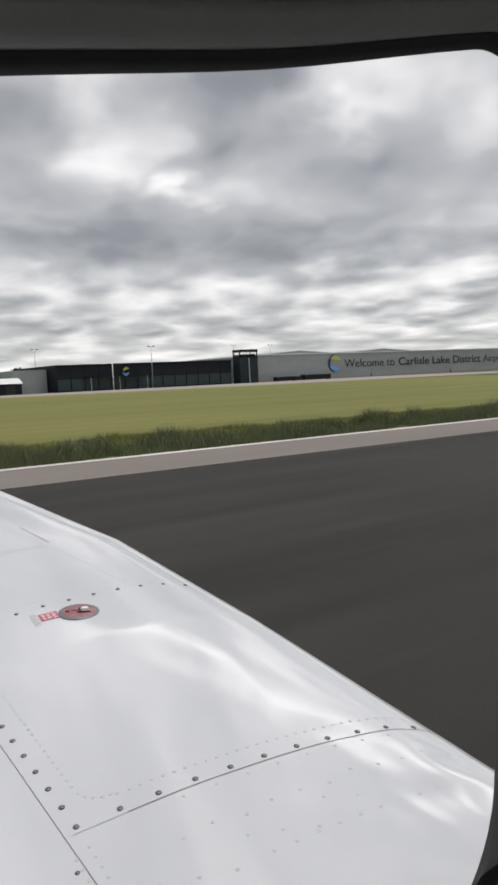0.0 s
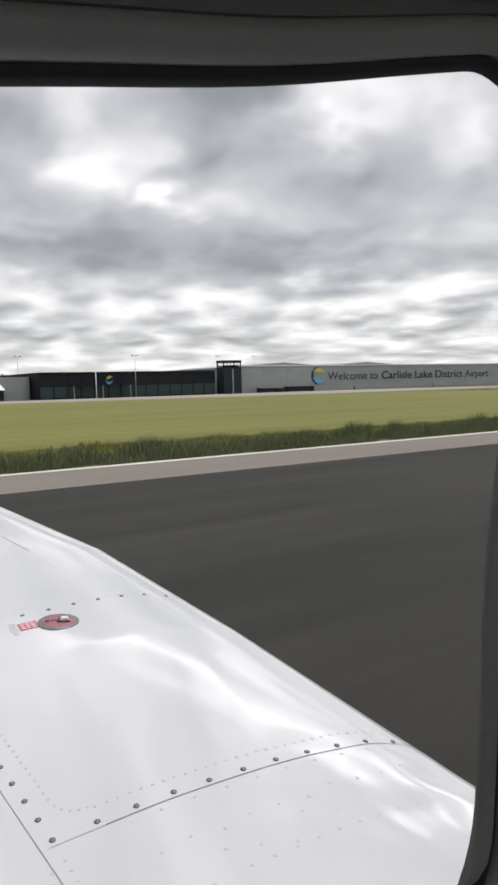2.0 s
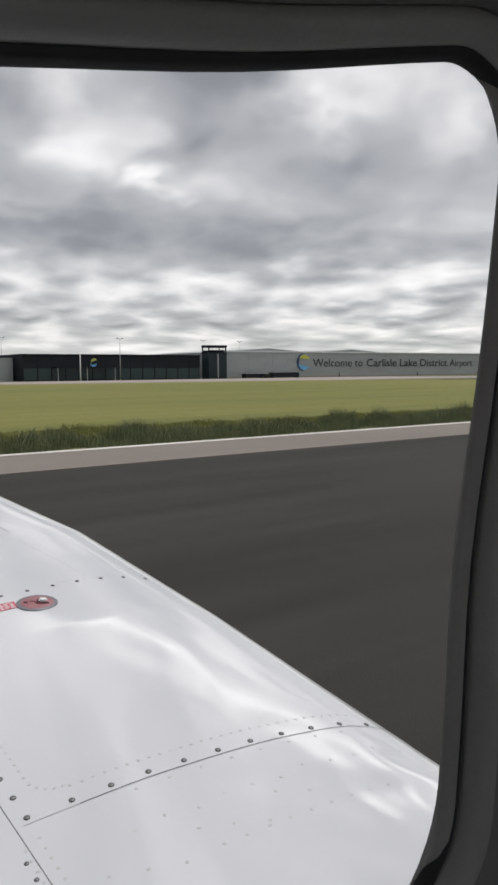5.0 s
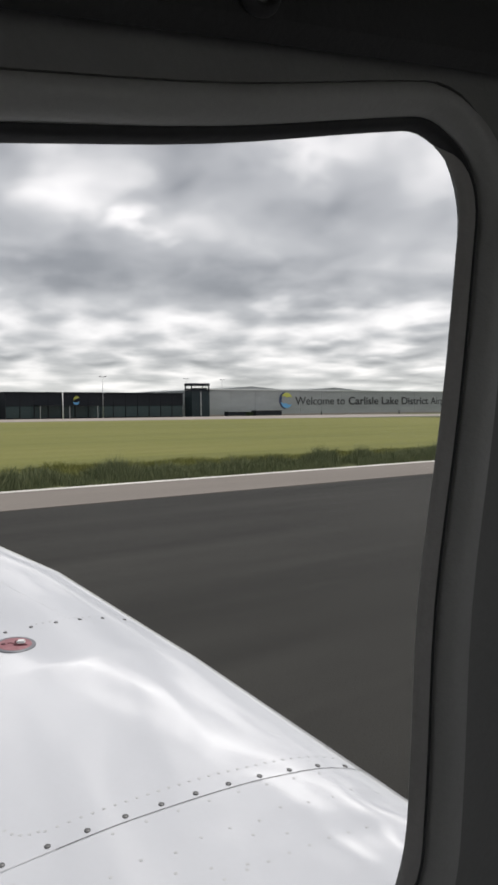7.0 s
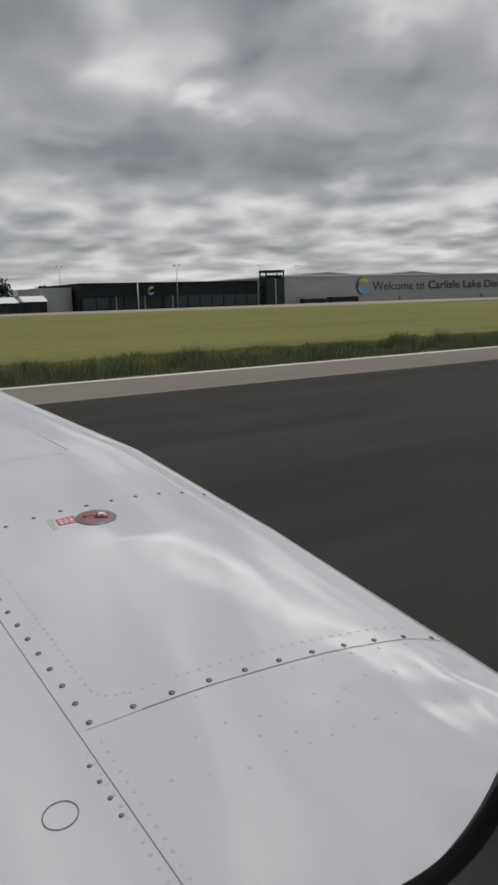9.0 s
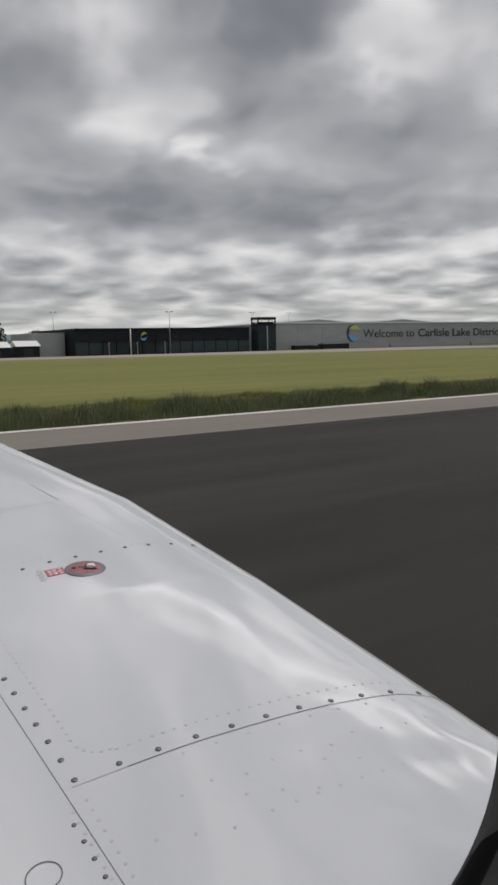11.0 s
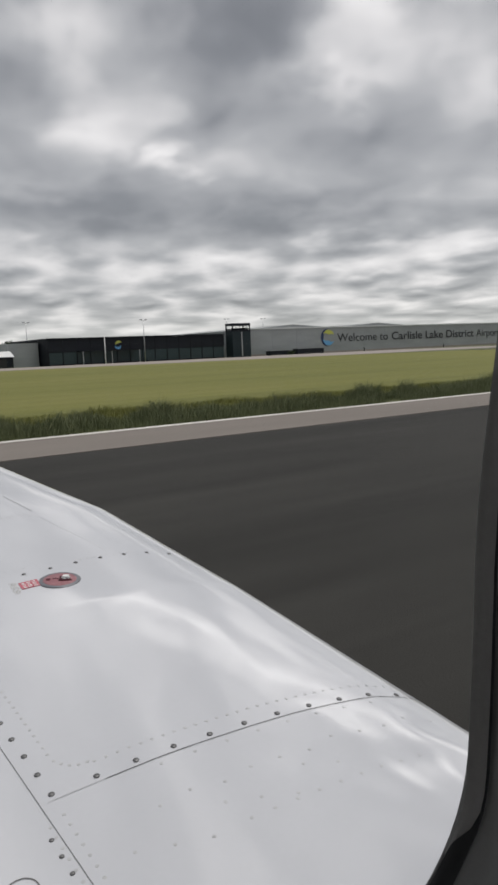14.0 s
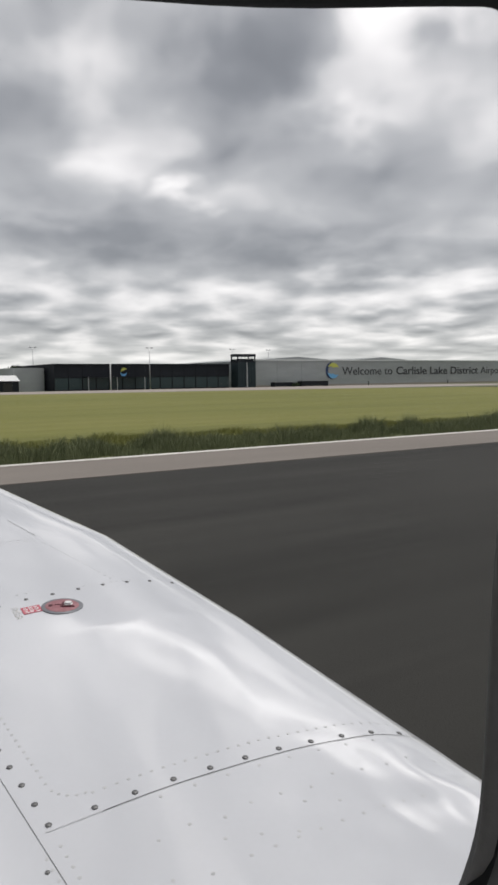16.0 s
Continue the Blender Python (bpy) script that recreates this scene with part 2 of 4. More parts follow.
EDGE_PAINT = mottled("worn_edge_paint", (0.50, 0.48, 0.45), (0.78, 0.76, 0.72), 0.8, (0.3, 1, 1), 0.8, 12)
CONCRETE = mottled("apron_concrete", (0.25, 0.215, 0.20), (0.36, 0.32, 0.30), 0.06, (0.6, 1, 1), 0.9, 2.0)
TAXI = mottled("taxiway_asphalt", (0.032, 0.031, 0.033), (0.060, 0.056, 0.058), 0.15, (1, 1, 1), 0.9, 20)
LEAF = leaves("oak_leaves", (0.012, 0.022, 0.009), (0.045, 0.068, 0.026))
# leaf green lifted towards blue, standing in for distance haze
LEAF_FAR = leaves("haze_tinted_leaves", (0.020, 0.034, 0.024), (0.045, 0.066, 0.042))
BLADE = leaves("verge_grass_blades", (0.095, 0.120, 0.055), (0.210, 0.230, 0.115))
STALK = leaves("crop_blades", (0.130, 0.145, 0.030), (0.270, 0.270, 0.090))
BARK = mottled("bark", (0.03, 0.025, 0.02), (0.09, 0.075, 0.06), 6, (1, 1, 0.3), 0.95, 30, 0.02)
GREY_CLAD = cladding("grey_cladding", (0.30, 0.32, 0.325), 1.6)
DARK_CLAD = cladding("dark_cladding", (0.018, 0.021, 0.027), 1.2, 0.15)
ROOF_PALE = mottled("pale_roof_sheet", (0.55, 0.57, 0.58), (0.70, 0.72, 0.72), 0.2, (1, 1, 1), 0.5, 4)
WHITE_SHEET = plain("white_sheet", (0.72, 0.73, 0.73), 0.5)
GLASS_DARK = plain("tinted_glazing", (0.03, 0.05, 0.055), 0.12)
GLASS_DARK.node_tree.nodes["Principled BSDF"].inputs["Specular IOR Level"].default_value = 0.25
TEAL_CLAD = cladding("teal_cladding", (0.022, 0.034, 0.040), 1.2, 0.2)
GALVANISED = plain("galvanised_steel", (0.45, 0.46, 0.47), 0.45, 0.7)
LETTER = plain("sign_lettering_paint", (0.018, 0.020, 0.026), 0.5)
NAVY = plain("navy_paint", (0.015, 0.035, 0.11), 0.5)
LIME = plain("lime_paint", (0.50, 0.52, 0.10), 0.5)
SKYBLUE = plain("sky_blue_paint", (0.14, 0.40, 0.70), 0.5)
YELLOW = plain("sign_yellow", (0.80, 0.58, 0.03), 0.5)
BLACK_PAINT = plain("black_paint", (0.012, 0.012, 0.012), 0.5)
RED_PAINT = plain("red_paint", (0.42, 0.03, 0.035), 0.4)
CAP_RED = mottled("weathered_red_cap", (0.20, 0.060, 0.075), (0.40, 0.20, 0.22), 40, rough=0.45, fine=160)
PLACARD_RED = plain("faded_placard_red", (0.46, 0.115, 0.15), 0.45)
BUFF_PRINT = plain("worn_buff_print", (0.53, 0.515, 0.475), 0.6, wear=0.15)
CAP_DARK = plain("dark_crimson_recess", (0.075, 0.008, 0.016), 0.5)
CAP_RING = plain("dull_alloy", (0.21, 0.215, 0.235), 0.45, 0.5)
SCREW = plain("screw_steel", (0.16, 0.16, 0.163), 0.45, 0.5)
RIVET = plain("painted_rivet", (0.45, 0.455, 0.47), 0.4)
SEAM = plain("panel_gap", (0.15, 0.15, 0.153), 0.8)
RUBBER = mottled("black_rubber", (0.010, 0.010, 0.0115), (0.021, 0.021, 0.0225), 20, rough=0.75, fine=120, relief=0.001)
TRIM = mottled("grey_plastic_trim", (0.255, 0.246, 0.234), (0.340, 0.327, 0.315), 8, rough=0.55, fine=240, relief=0.0008)
SURROUND = mottled("moulded_surround", (0.247, 0.244, 0.236), (0.307, 0.304, 0.292), 8, rough=0.5, fine=240, relief=0.0008)
PANEL = mottled("dark_grey_panel", (0.126, 0.126, 0.122), (0.168, 0.168, 0.161), 6, rough=0.7, fine=260, relief=0.0008)
HEADLINER = mottled("charcoal_headliner", (0.022, 0.022, 0.0225), (0.036, 0.036, 0.036), 10, rough=0.95, fine=300, relief=0.001)
TYRE = plain("tyre_rubber", (0.015, 0.015, 0.015), 0.85)


def perspex():
    m = bpy.data.materials.new("perspex")
    m.use_nodes = True
    t = m.node_tree
    t.nodes.clear()
    n = Nodes(t)
    out = n.add("ShaderNodeOutputMaterial")
    clear, gloss, mix = n.add("ShaderNodeBsdfTransparent"), n.add("ShaderNodeBsdfGlossy"), n.add("ShaderNodeMixShader")
    clear.inputs[0].default_value = (0.97, 0.975, 0.97, 1)
    gloss.inputs["Roughness"].default_value = 0.05
    fr = n.add("ShaderNodeFresnel")
    fr.inputs[0].default_value = 1.07
    n.link(fr.outputs[0], mix.inputs[0])
    n.link(clear.outputs[0], mix.inputs[1])
    n.link(gloss.outputs[0], mix.inputs[2])
    n.link(mix.outputs[0], out.inputs[0])
    return m


PERSPEX = perspex()


# ---------------------------------------------------------------- mesh helpers
def link_mesh(name, bm, mat, smooth=False):
    me = bpy.data.meshes.new(name)
    if smooth:
        for f in bm.faces:
            f.smooth = True
    bm.to_mesh(me)
    bm.free()
    me.materials.append(mat)
    return new(name, me)


def part(name, bm, mat, parent, label="", smooth=False, kind=""):
    ob = link_mesh(name, bm, mat, smooth)
    ob.parent = parent
    return tagged(ob, label=label, kind=kind)


def thing(name, label, category, at=(0, 0, 0), turn=0.0, group="", kind=""):
    ob = new(name)
    x, y, z = at
    ob.matrix_world = pose(x + (0 if name == "light_aircraft" else AIRFIELD_X), y, z, 0, 0, turn)
    return tagged(ob, label, category, group, kind)


def box(bm, x0, x1, y0, y1, z0, z1, bevel=0.0):
    vs = [bm.verts.new((x, y, z)) for z in (z0, z1) for y in (y0, y1) for x in (x0, x1)]
    fs = [bm.faces.new([vs[i] for i in q]) for q in ((0, 2, 3, 1), (4, 5, 7, 6), (0, 1, 5, 4), (2, 6, 7, 3), (0, 4, 6, 2), (1, 3, 7, 5))]
    if bevel:
        es = list({e for f in fs for e in f.edges})
        bmesh.ops.bevel(bm, geom=es, offset=bevel, segments=2, affect="EDGES")
    return bm


def boxed(*args, **kw):
    return box(bmesh.new(), *args, **kw)


def tube(bm, a, b, r0, r1, seg=8):
    a, b = Vector(a), Vector(b)
    q = (b - a).to_track_quat("Z", "Y")
    rings = []
    for c, r in ((a, r0), (b, r1)):
        rings.append([bm.verts.new(c + q @ Vector((r * math.cos(2 * math.pi * i / seg), r * math.sin(2 * math.pi * i / seg), 0))) for i in range(seg)])
    for i in range(seg):
        j = (i + 1) % seg
        bm.faces.new((rings[0][i], rings[0][j], rings[1][j], rings[1][i]))
    bm.faces.new(rings[0][::-1])
    bm.faces.new(rings[1])
    return bm


def sheet(name, pts, z, mat, label, category, thick=0.05, parent=None):
    """A flat piece of the ground with a given outline, its top at z."""
    bm = bmesh.new()
    top = [bm.verts.new((x + AIRFIELD_X, y, z)) for x, y in pts]
    f = bm.faces.new(top)
    if f.normal.z < 0:
        f.normal_flip()
    f.normal_update()
    r = bmesh.ops.extrude_face_region(bm, geom=[f])
    for v in r["geom"]:
        if isinstance(v, bmesh.types.BMVert):
            v.co.z -= thick
    bmesh.ops.recalc_face_normals(bm, faces=bm.faces)
    ob = link_mesh(name, bm, mat)
    return tagged(ob, label, category, kind="structure")


# ---------------------------------------------------------------- the ground
AIRFIELD_X = 9.0                  # the airfield's origin along the runway, seen from the aircraft
FACADE = 205.0                      # the airport buildings' front


def ground():
    bm = bmesh.new()
    n = 96
    radii = (0.0, 60, 300, 1000, 2500, 4900)
    rings = []
    for r in radii[1:]:
        rings.append([bm.verts.new((r * math.cos(2 * math.pi * i / n), r * math.sin(2 * math.pi * i / n), -0.06)) for i in range(n)])
    c = bm.verts.new((0, 0, -0.06))
    for i in range(n):
        j = (i + 1) % n
        bm.faces.new((c, rings[0][i], rings[0][j]))
        for a, b in zip(rings, rings[1:]):
            bm.faces.new((a[i], b[i], b[j], a[j]))
    tagged(link_mesh("ground", bm, MEADOW), "wide flat green farmland reaching the horizon", "ground", kind="structure")


ground()
sheet("runway", [(-600, -30), (900, -30), (900, EDGE_IN), (-600, EDGE_IN)], 0.0, ASPHALT, "dark worn asphalt runway with faint lanes", "runway", 0.3)
sheet("runway_shoulder", [(-600, EDGE_IN), (900, EDGE_IN), (900, EDGE_OUT), (-600, EDGE_OUT)], 0.012, SHOULDER, "pale pinkish-grey tarmac shoulder beside the runway", "shoulder", 0.3)
sheet("edge_line", [(-600, EDGE_OUT - 0.35), (900, EDGE_OUT - 0.35), (900, EDGE_OUT - 0.02), (-600, EDGE_OUT - 0.02)], 0.018, EDGE_PAINT, "thin worn white line along the shoulder's edge", "edge line", 0.004)
sheet("aiming_mark", [(-275, 9.1), (-216, 9.1), (-216, 13.0), (-275, 13.0)], 0.006, MARKING, "broad off-white painted bar on the runway", "runway marking", 0.004)
sheet("aiming_mark", [(-112, 6.6), (-57, 6.6), (-57, 11.4), (-112, 11.4)], 0.006, MARKING, "broad off-white painted bar on the runway", "runway marking", 0.004)
sheet("crop_field", [(-600, EDGE_OUT + 1.5), (163, EDGE_OUT + 1.5), (121, 100), (108, 128), (30, 150), (-600, 170)], 0.02, CROP, "yellow-green young crop with faint drill rows", "field", 0.2)
sheet("verge", [(-600, EDGE_OUT), (900, EDGE_OUT), (900, EDGE_OUT + 1.5), (-600, EDGE_OUT + 1.5)], 0.0, GRASS, "rough dark grass strip beside the runway shoulder", "verge", 0.2)
sheet("taxiway", [(163, EDGE_OUT + 1.5), (178, EDGE_OUT + 1.5), (140, 112), (122, 108)], 0.015, TAXI, "dark asphalt taxiway running off at an angle", "taxiway", 0.2)
sheet("apron", [(30, 152), (108, 130), (190, 122), (206, 138), (190, 196), (30, 196)], 0.0, CONCRETE, "pale pinkish concrete apron before the buildings", "apron", 0.2)
sheet("tilled_field", [(180, EDGE_OUT + 1.5), (900, EDGE_OUT + 1.5), (900, 128), (196, 128), (142, 112)], 0.01, SOIL, "brown tilled field with pale straight furrows", "field", 0.2)
sheet("grass_strip", [(207, 132), (900, 132), (900, 230), (192, 230), (193, 197)], 0.004, GRASS, "dark green grass beside the long grey building", "grass", 0.2)


# ---------------------------------------------------------------- the light aircraft
WING_LE, CHORD, KINK = 0.980, 1.60, 2.05
UPPER = ((0, -0.060), (0.004, -0.047), (0.010, -0.039), (0.020, -0.031), (0.040, -0.021), (0.074, -0.009), (0.14, 0.0), (0.21, 0.0), (0.28, -0.006), (0.353, -0.020), (0.50, -0.050), (0.75, -0.112), (1.0, -0.180))
LOWER = ((0, -0.060), (0.006, -0.076), (0.02, -0.092), (0.06, -0.115), (0.2, -0.155), (0.5, -0.180), (1.0, -0.186))


def curve_at(table, u):
    """Smooth reading of a small table, in the root of u so that the nose stays round."""
    s = math.sqrt(max(u, 0))
    xs, ys = [math.sqrt(a) for a, _ in table], [b for _, b in table]
    i = max(0, min(len(xs) - 2, next((k - 1 for k in range(1, len(xs)) if s <= xs[k]), len(xs) - 2)))

    def slope(k):
        if k == 0:
            return (ys[1] - ys[0]) / (xs[1] - xs[0])
        if k == len(xs) - 1:
            return (ys[-1] - ys[-2]) / (xs[-1] - xs[-2])
        return (ys[k + 1] - ys[k - 1]) / (xs[k + 1] - xs[k - 1])

    h = xs[i + 1] - xs[i]
    t = (s - xs[i]) / h
    return ((2 * t**3 - 3 * t**2 + 1) * ys[i] + (t**3 - 2 * t**2 + t) * h * slope(i) + (-2 * t**3 + 3 * t**2) * ys[i + 1] + (t**3 - t**2) * h * slope(i + 1))


def planform(y):
    """Leading edge, chord and height of the wing at span y."""
    out = max(0.0, y - KINK)
    return WING_LE - 0.135 * out, CHORD - 0.21 * out, 1.26 + 0.153 * (y - 0.915) - 0.032 * max(0.0, y - 1.40) - (0.006 * out if out else 0)


# small knocks in the panel beside the cabin: place, radius, height
KNOCKS = ((0.690, 0.743, 0.015, 0.0006), (0.735, 0.749, 0.012, -0.0006), (0.745, 0.705, 0.020, 0.0005), (0.642, 0.735, 0.016, -0.0004), (0.805, 0.650, 0.022, 0.0005), (0.705, 0.790, 0.018, -0.0004), (0.770, 0.690, 0.014, -0.0005))


def dent(x, y):
    """The slight waviness of the sheet-metal skin."""
    nose = min(1.0, max(0.1, (planform(y)[0] - x) / 0.16))
    a = noise.noise((x * 4.6, y * 2.4, 0.3)) + 0.16 * noise.noise((x * 10, y * 7.0, 4.1))
    # a long shallow buckle that runs out along the span
    d = (x - (0.735 - 0.19 * (y - 0.92)) + 0.03 * noise.noise((y * 4.0, 2.0, 0.5))) / 0.04
    buckle = 0.0013 * math.tanh(d) * math.exp(-0.25 * d * d)
    fore = min(1.0, max(0.25, (x - 0.45) / 0.25))
    # the inboard panel is dished between its ribs
    inboard = min(1.0, max(0.0, (0.93 - y) / 0.12)) * min(1.0, max(0.0, (x - 0.5) / 0.2))
    dish = 0.0028 * noise.noise((x * 9.0 + y * 5.0, y * 8.0, 7.7)) + 0.0016 * noise.noise((x * 20.0, y * 15.0, 1.7))
    knocks = sum(h * math.exp(-((x - cx) ** 2 + 0.6 * (y - cy) ** 2) / (r * r)) for cx, cy, r, h in KNOCKS) if 0.55 < x < 0.90 and 0.55 < y < 0.90 else 0.0
    return 0.0058 * a * fore * nose - 0.002 * (1 - nose) - buckle + dish * inboard + knocks


def on_wing(x, y, lift=0.0):
    le, ch, z = planform(y)
    return Vector((x, y, z + curve_at(UPPER, (le - x) / ch) * ch / CHORD + dent(x, y) + lift))


def wing_turn(x, y):
    """The turn that lays a thing flat on the wing's skin."""
    dx, dy = on_wing(x + 0.01, y) - on_wing(x - 0.01, y), on_wing(x, y + 0.01) - on_wing(x, y - 0.01)
    nz = dx.cross(dy).normalized()
    ax = dx.normalized()
    return Matrix((ax, nz.cross(ax), nz)).transposed().to_4x4()


def lay(x, y, lift=0.0):
    return Matrix.Translation(on_wing(x, y, lift)) @ wing_turn(x, y)


def close_ends(bm, loops):
    """Closes the two ends of a lofted body, with a sharp rim."""
    for end in (loops[0], loops[-1]):
        mid = bm.verts.new(sum((v.co for v in end), Vector()) / len(end))
        for i in range(len(end)):
            f = bm.faces.new((end[i], end[(i + 1) % len(end)], mid))
            for e in f.edges:
                if mid not in e.verts:
                    e.smooth = False
    bmesh.ops.recalc_face_normals(bm, faces=bm.faces)


def wing_mesh(side=1):
    us = [0.5 * (1 - math.cos(math.pi * i / 180)) for i in range(181)]
    ys = [0.30 + 0.0125 * i for i in range(140)] + [KINK] + [2.2 + 0.15 * i for i in range(20)] + [5.12, 5.18, 5.21]
    bm = bmesh.new()
    loops = []
    for y in ys:
        le, ch, z = planform(y)
        tip = 1.0 if y < 5.1 else {5.12: 0.85, 5.18: 0.5, 5.21: 0.15}[y]
        ring = [(le - u * ch, curve_at(UPPER, u) + (dent(le - u * ch, y) if u > 0.002 else 0)) for u in us[::-1]] + [(le - u * ch, curve_at(LOWER, u)) for u in us[1:-1]]
        loops.append([bm.verts.new((x, y * side, z + ch / CHORD * (-0.09 + (h + 0.09) * tip))) for x, h in ring])
    for a, b in zip(loops, loops[1:]):
        for i in range(len(a)):
            j = (i + 1) % len(a)
            bm.faces.new((a[i], a[j], b[j], b[i]))
    close_ends(bm, loops)
    return bm


def ribbon(points, width, lift=0.0008):
    """A thin strip laid on the wing's skin along points (x, y)."""
    bm = bmesh.new()
    prev = None
    for i, (x, y) in enumerate(points):
        a, b = points[max(i - 1, 0)], points[min(i + 1, len(points) - 1)]
        d = Vector((b[0] - a[0], b[1] - a[1], 0)).normalized()
        s = Vector((-d.y, d.x, 0)) * width / 2
        pair = [bm.verts.new(on_wing(x + k * s.x, y + k * s.y, lift)) for k in (-1, 1)]
        if prev:
            bm.faces.new((prev[0], pair[0], pair[1], prev[1]))
        prev = pair
    return bm


def disc(bm, r, h, m=Matrix(), seg=12, dome=0.6):
    rings = [[bm.verts.new(m @ Vector((q * math.cos(2 * math.pi * i / seg), q * math.sin(2 * math.pi * i / seg), z))) for i in range(seg)] for q, z in ((r, -0.001), (r, h * 0.5), (r * dome, h))]
    for a, b in zip(rings, rings[1:]):
        for i in range(seg):
            j = (i + 1) % seg
            bm.faces.new((a[i], a[j], b[j], b[i]))
    bm.faces.new(rings[-1])
    return bm


def outline(grow=0.0):
    """The side window's rounded outline, seen from inside, grown by some metres."""
    corners = [((0.434, 2.017), 0.046), ((0.362, 1.478), 0.085), ((-0.300, 1.470), 0.09), ((-0.330, 1.848), 0.09)]
    pts = []
    for i, (c, r) in enumerate(corners):
        c = Vector(c)
        a, b = Vector(corners[i - 1][0]), Vector(corners[(i + 1) % 4][0])
        da, db = (a - c).normalized(), (b - c).normalized()
        half = math.acos(max(-1, min(1, da.dot(db)))) / 2
        bis = (da + db).normalized()
        d = r / math.sin(half)
        centre = c + bis * d
        n0 = (c + da * (r / math.tan(half)) - centre).normalized()
        n1 = (c + db * (r / math.tan(half)) - centre).normalized()
        a0 = math.atan2(n0.y, n0.x)
        a1 = math.atan2(n1.y, n1.x)
        while a1 > a0:
            a1 -= 2 * math.pi
        if a0 - a1 > math.pi:
            a1 += 2 * math.pi
        for k in range(13):
            t = a0 + (a1 - a0) * k / 12
            pts.append(centre + Vector((math.cos(t), math.sin(t))) * (r + grow))
    # densify the straight runs; the forward edge bows in a little at half height
    out = []
    for i, p in enumerate(pts):
        q = pts[(i + 1) % len(pts)]
        steps = max(1, int((q - p).length / 0.03))
        out += [p.lerp(q, k / steps) for k in range(steps)]
    for p in out:
        p.x -= 0.0090 * math.exp(-((p.y - 1.705) / 0.095) ** 2) * min(1.0, max(0.0, (p.x - 0.2) / 0.1))
        p.y -= 0.0045 * math.exp(-((p.x - 0.22) / 0.10) ** 2) * min(1.0, max(0.0, (p.y - 1.8) / 0.1))
    return out


def ring_between(sections):
    """A closed band through (grow, extra growth forward, y, y on the forward side) outlines."""
    bm = bmesh.new()
    base = outline()
    mid = Vector((0.03, 1.72))
    loops = []
    for grow, side, y, y_side in sections:
        loop = []
        for i, p in enumerate(base):
            t = (base[(i + 1) % len(base)] - base[i - 1]).normalized()
            nrm = Vector((-t.y, t.x))
            if nrm.dot(p - mid) < 0:
                nrm = -nrm
            least = 0.35 + 0.42 * min(1.0, max(0.0, -nrm.y / 0.35))
            f = min(1.0, max(0.0, (nrm.x - least) / (0.96 - least)))
            f = f * f * (3 - 2 * f)
            q = p + nrm * (grow + side * f)
            loop.append(bm.verts.new((q.x, y + (y_side - y) * f, q.y)))
        loops.append(loop)
    for a, b in zip(loops, loops[1:]):
        for i in range(len(a)):
            j = (i + 1) % len(a)
            bm.faces.new((a[i], a[j], b[j], b[i]))
    bmesh.ops.recalc_face_normals(bm, faces=bm.faces)
    return bm


def wall_with_window(y, thick, x0, x1, z0, z1, grow):
    """A side wall with the window's hole cut through it."""
    bm = bmesh.new()
    base = outline()
    mid = Vector((0.03, 1.72))
    front, back = [], []
    for i, p in enumerate(base):
        t = (base[(i + 1) % len(base)] - base[i - 1]).normalized()
        nrm = Vector((-t.y, t.x))
        if nrm.dot(p - mid) < 0:
            nrm = -nrm
        q = p + nrm * grow
        d = p - mid
        s = min(((x1 if d.x > 0 else x0) - mid.x) / d.x if abs(d.x) > 1e-6 else 1e9, ((z1 if d.y > 0 else z0) - mid.y) / d.y if abs(d.y) > 1e-6 else 1e9)
        o = mid + d * s
        front.append((q, o))
    for i in range(len(front)):
        j = (i + 1) % len(front)
        for yy in (y, y + thick):
            vs = [bm.verts.new((v.x, yy, v.y)) for v in (front[i][0], front[j][0], front[j][1], front[i][1])]
            bm.faces.new(vs)
        bm.faces.new([bm.verts.new((v.x, yy, v.y)) for v, yy in ((front[i][0], y), (front[j][0], y), (front[j][0], y + thick), (front[i][0], y + thick))])
    bmesh.ops.remove_doubles(bm, verts=bm.verts, dist=1e-5)
    bmesh.ops.recalc_face_normals(bm, faces=bm.faces)
    return bm


def window_pane(y):
    bm = bmesh.new()
    bm.faces.new([bm.verts.new((p.x, y, p.y)) for p in outline(0.004)])
    return bm


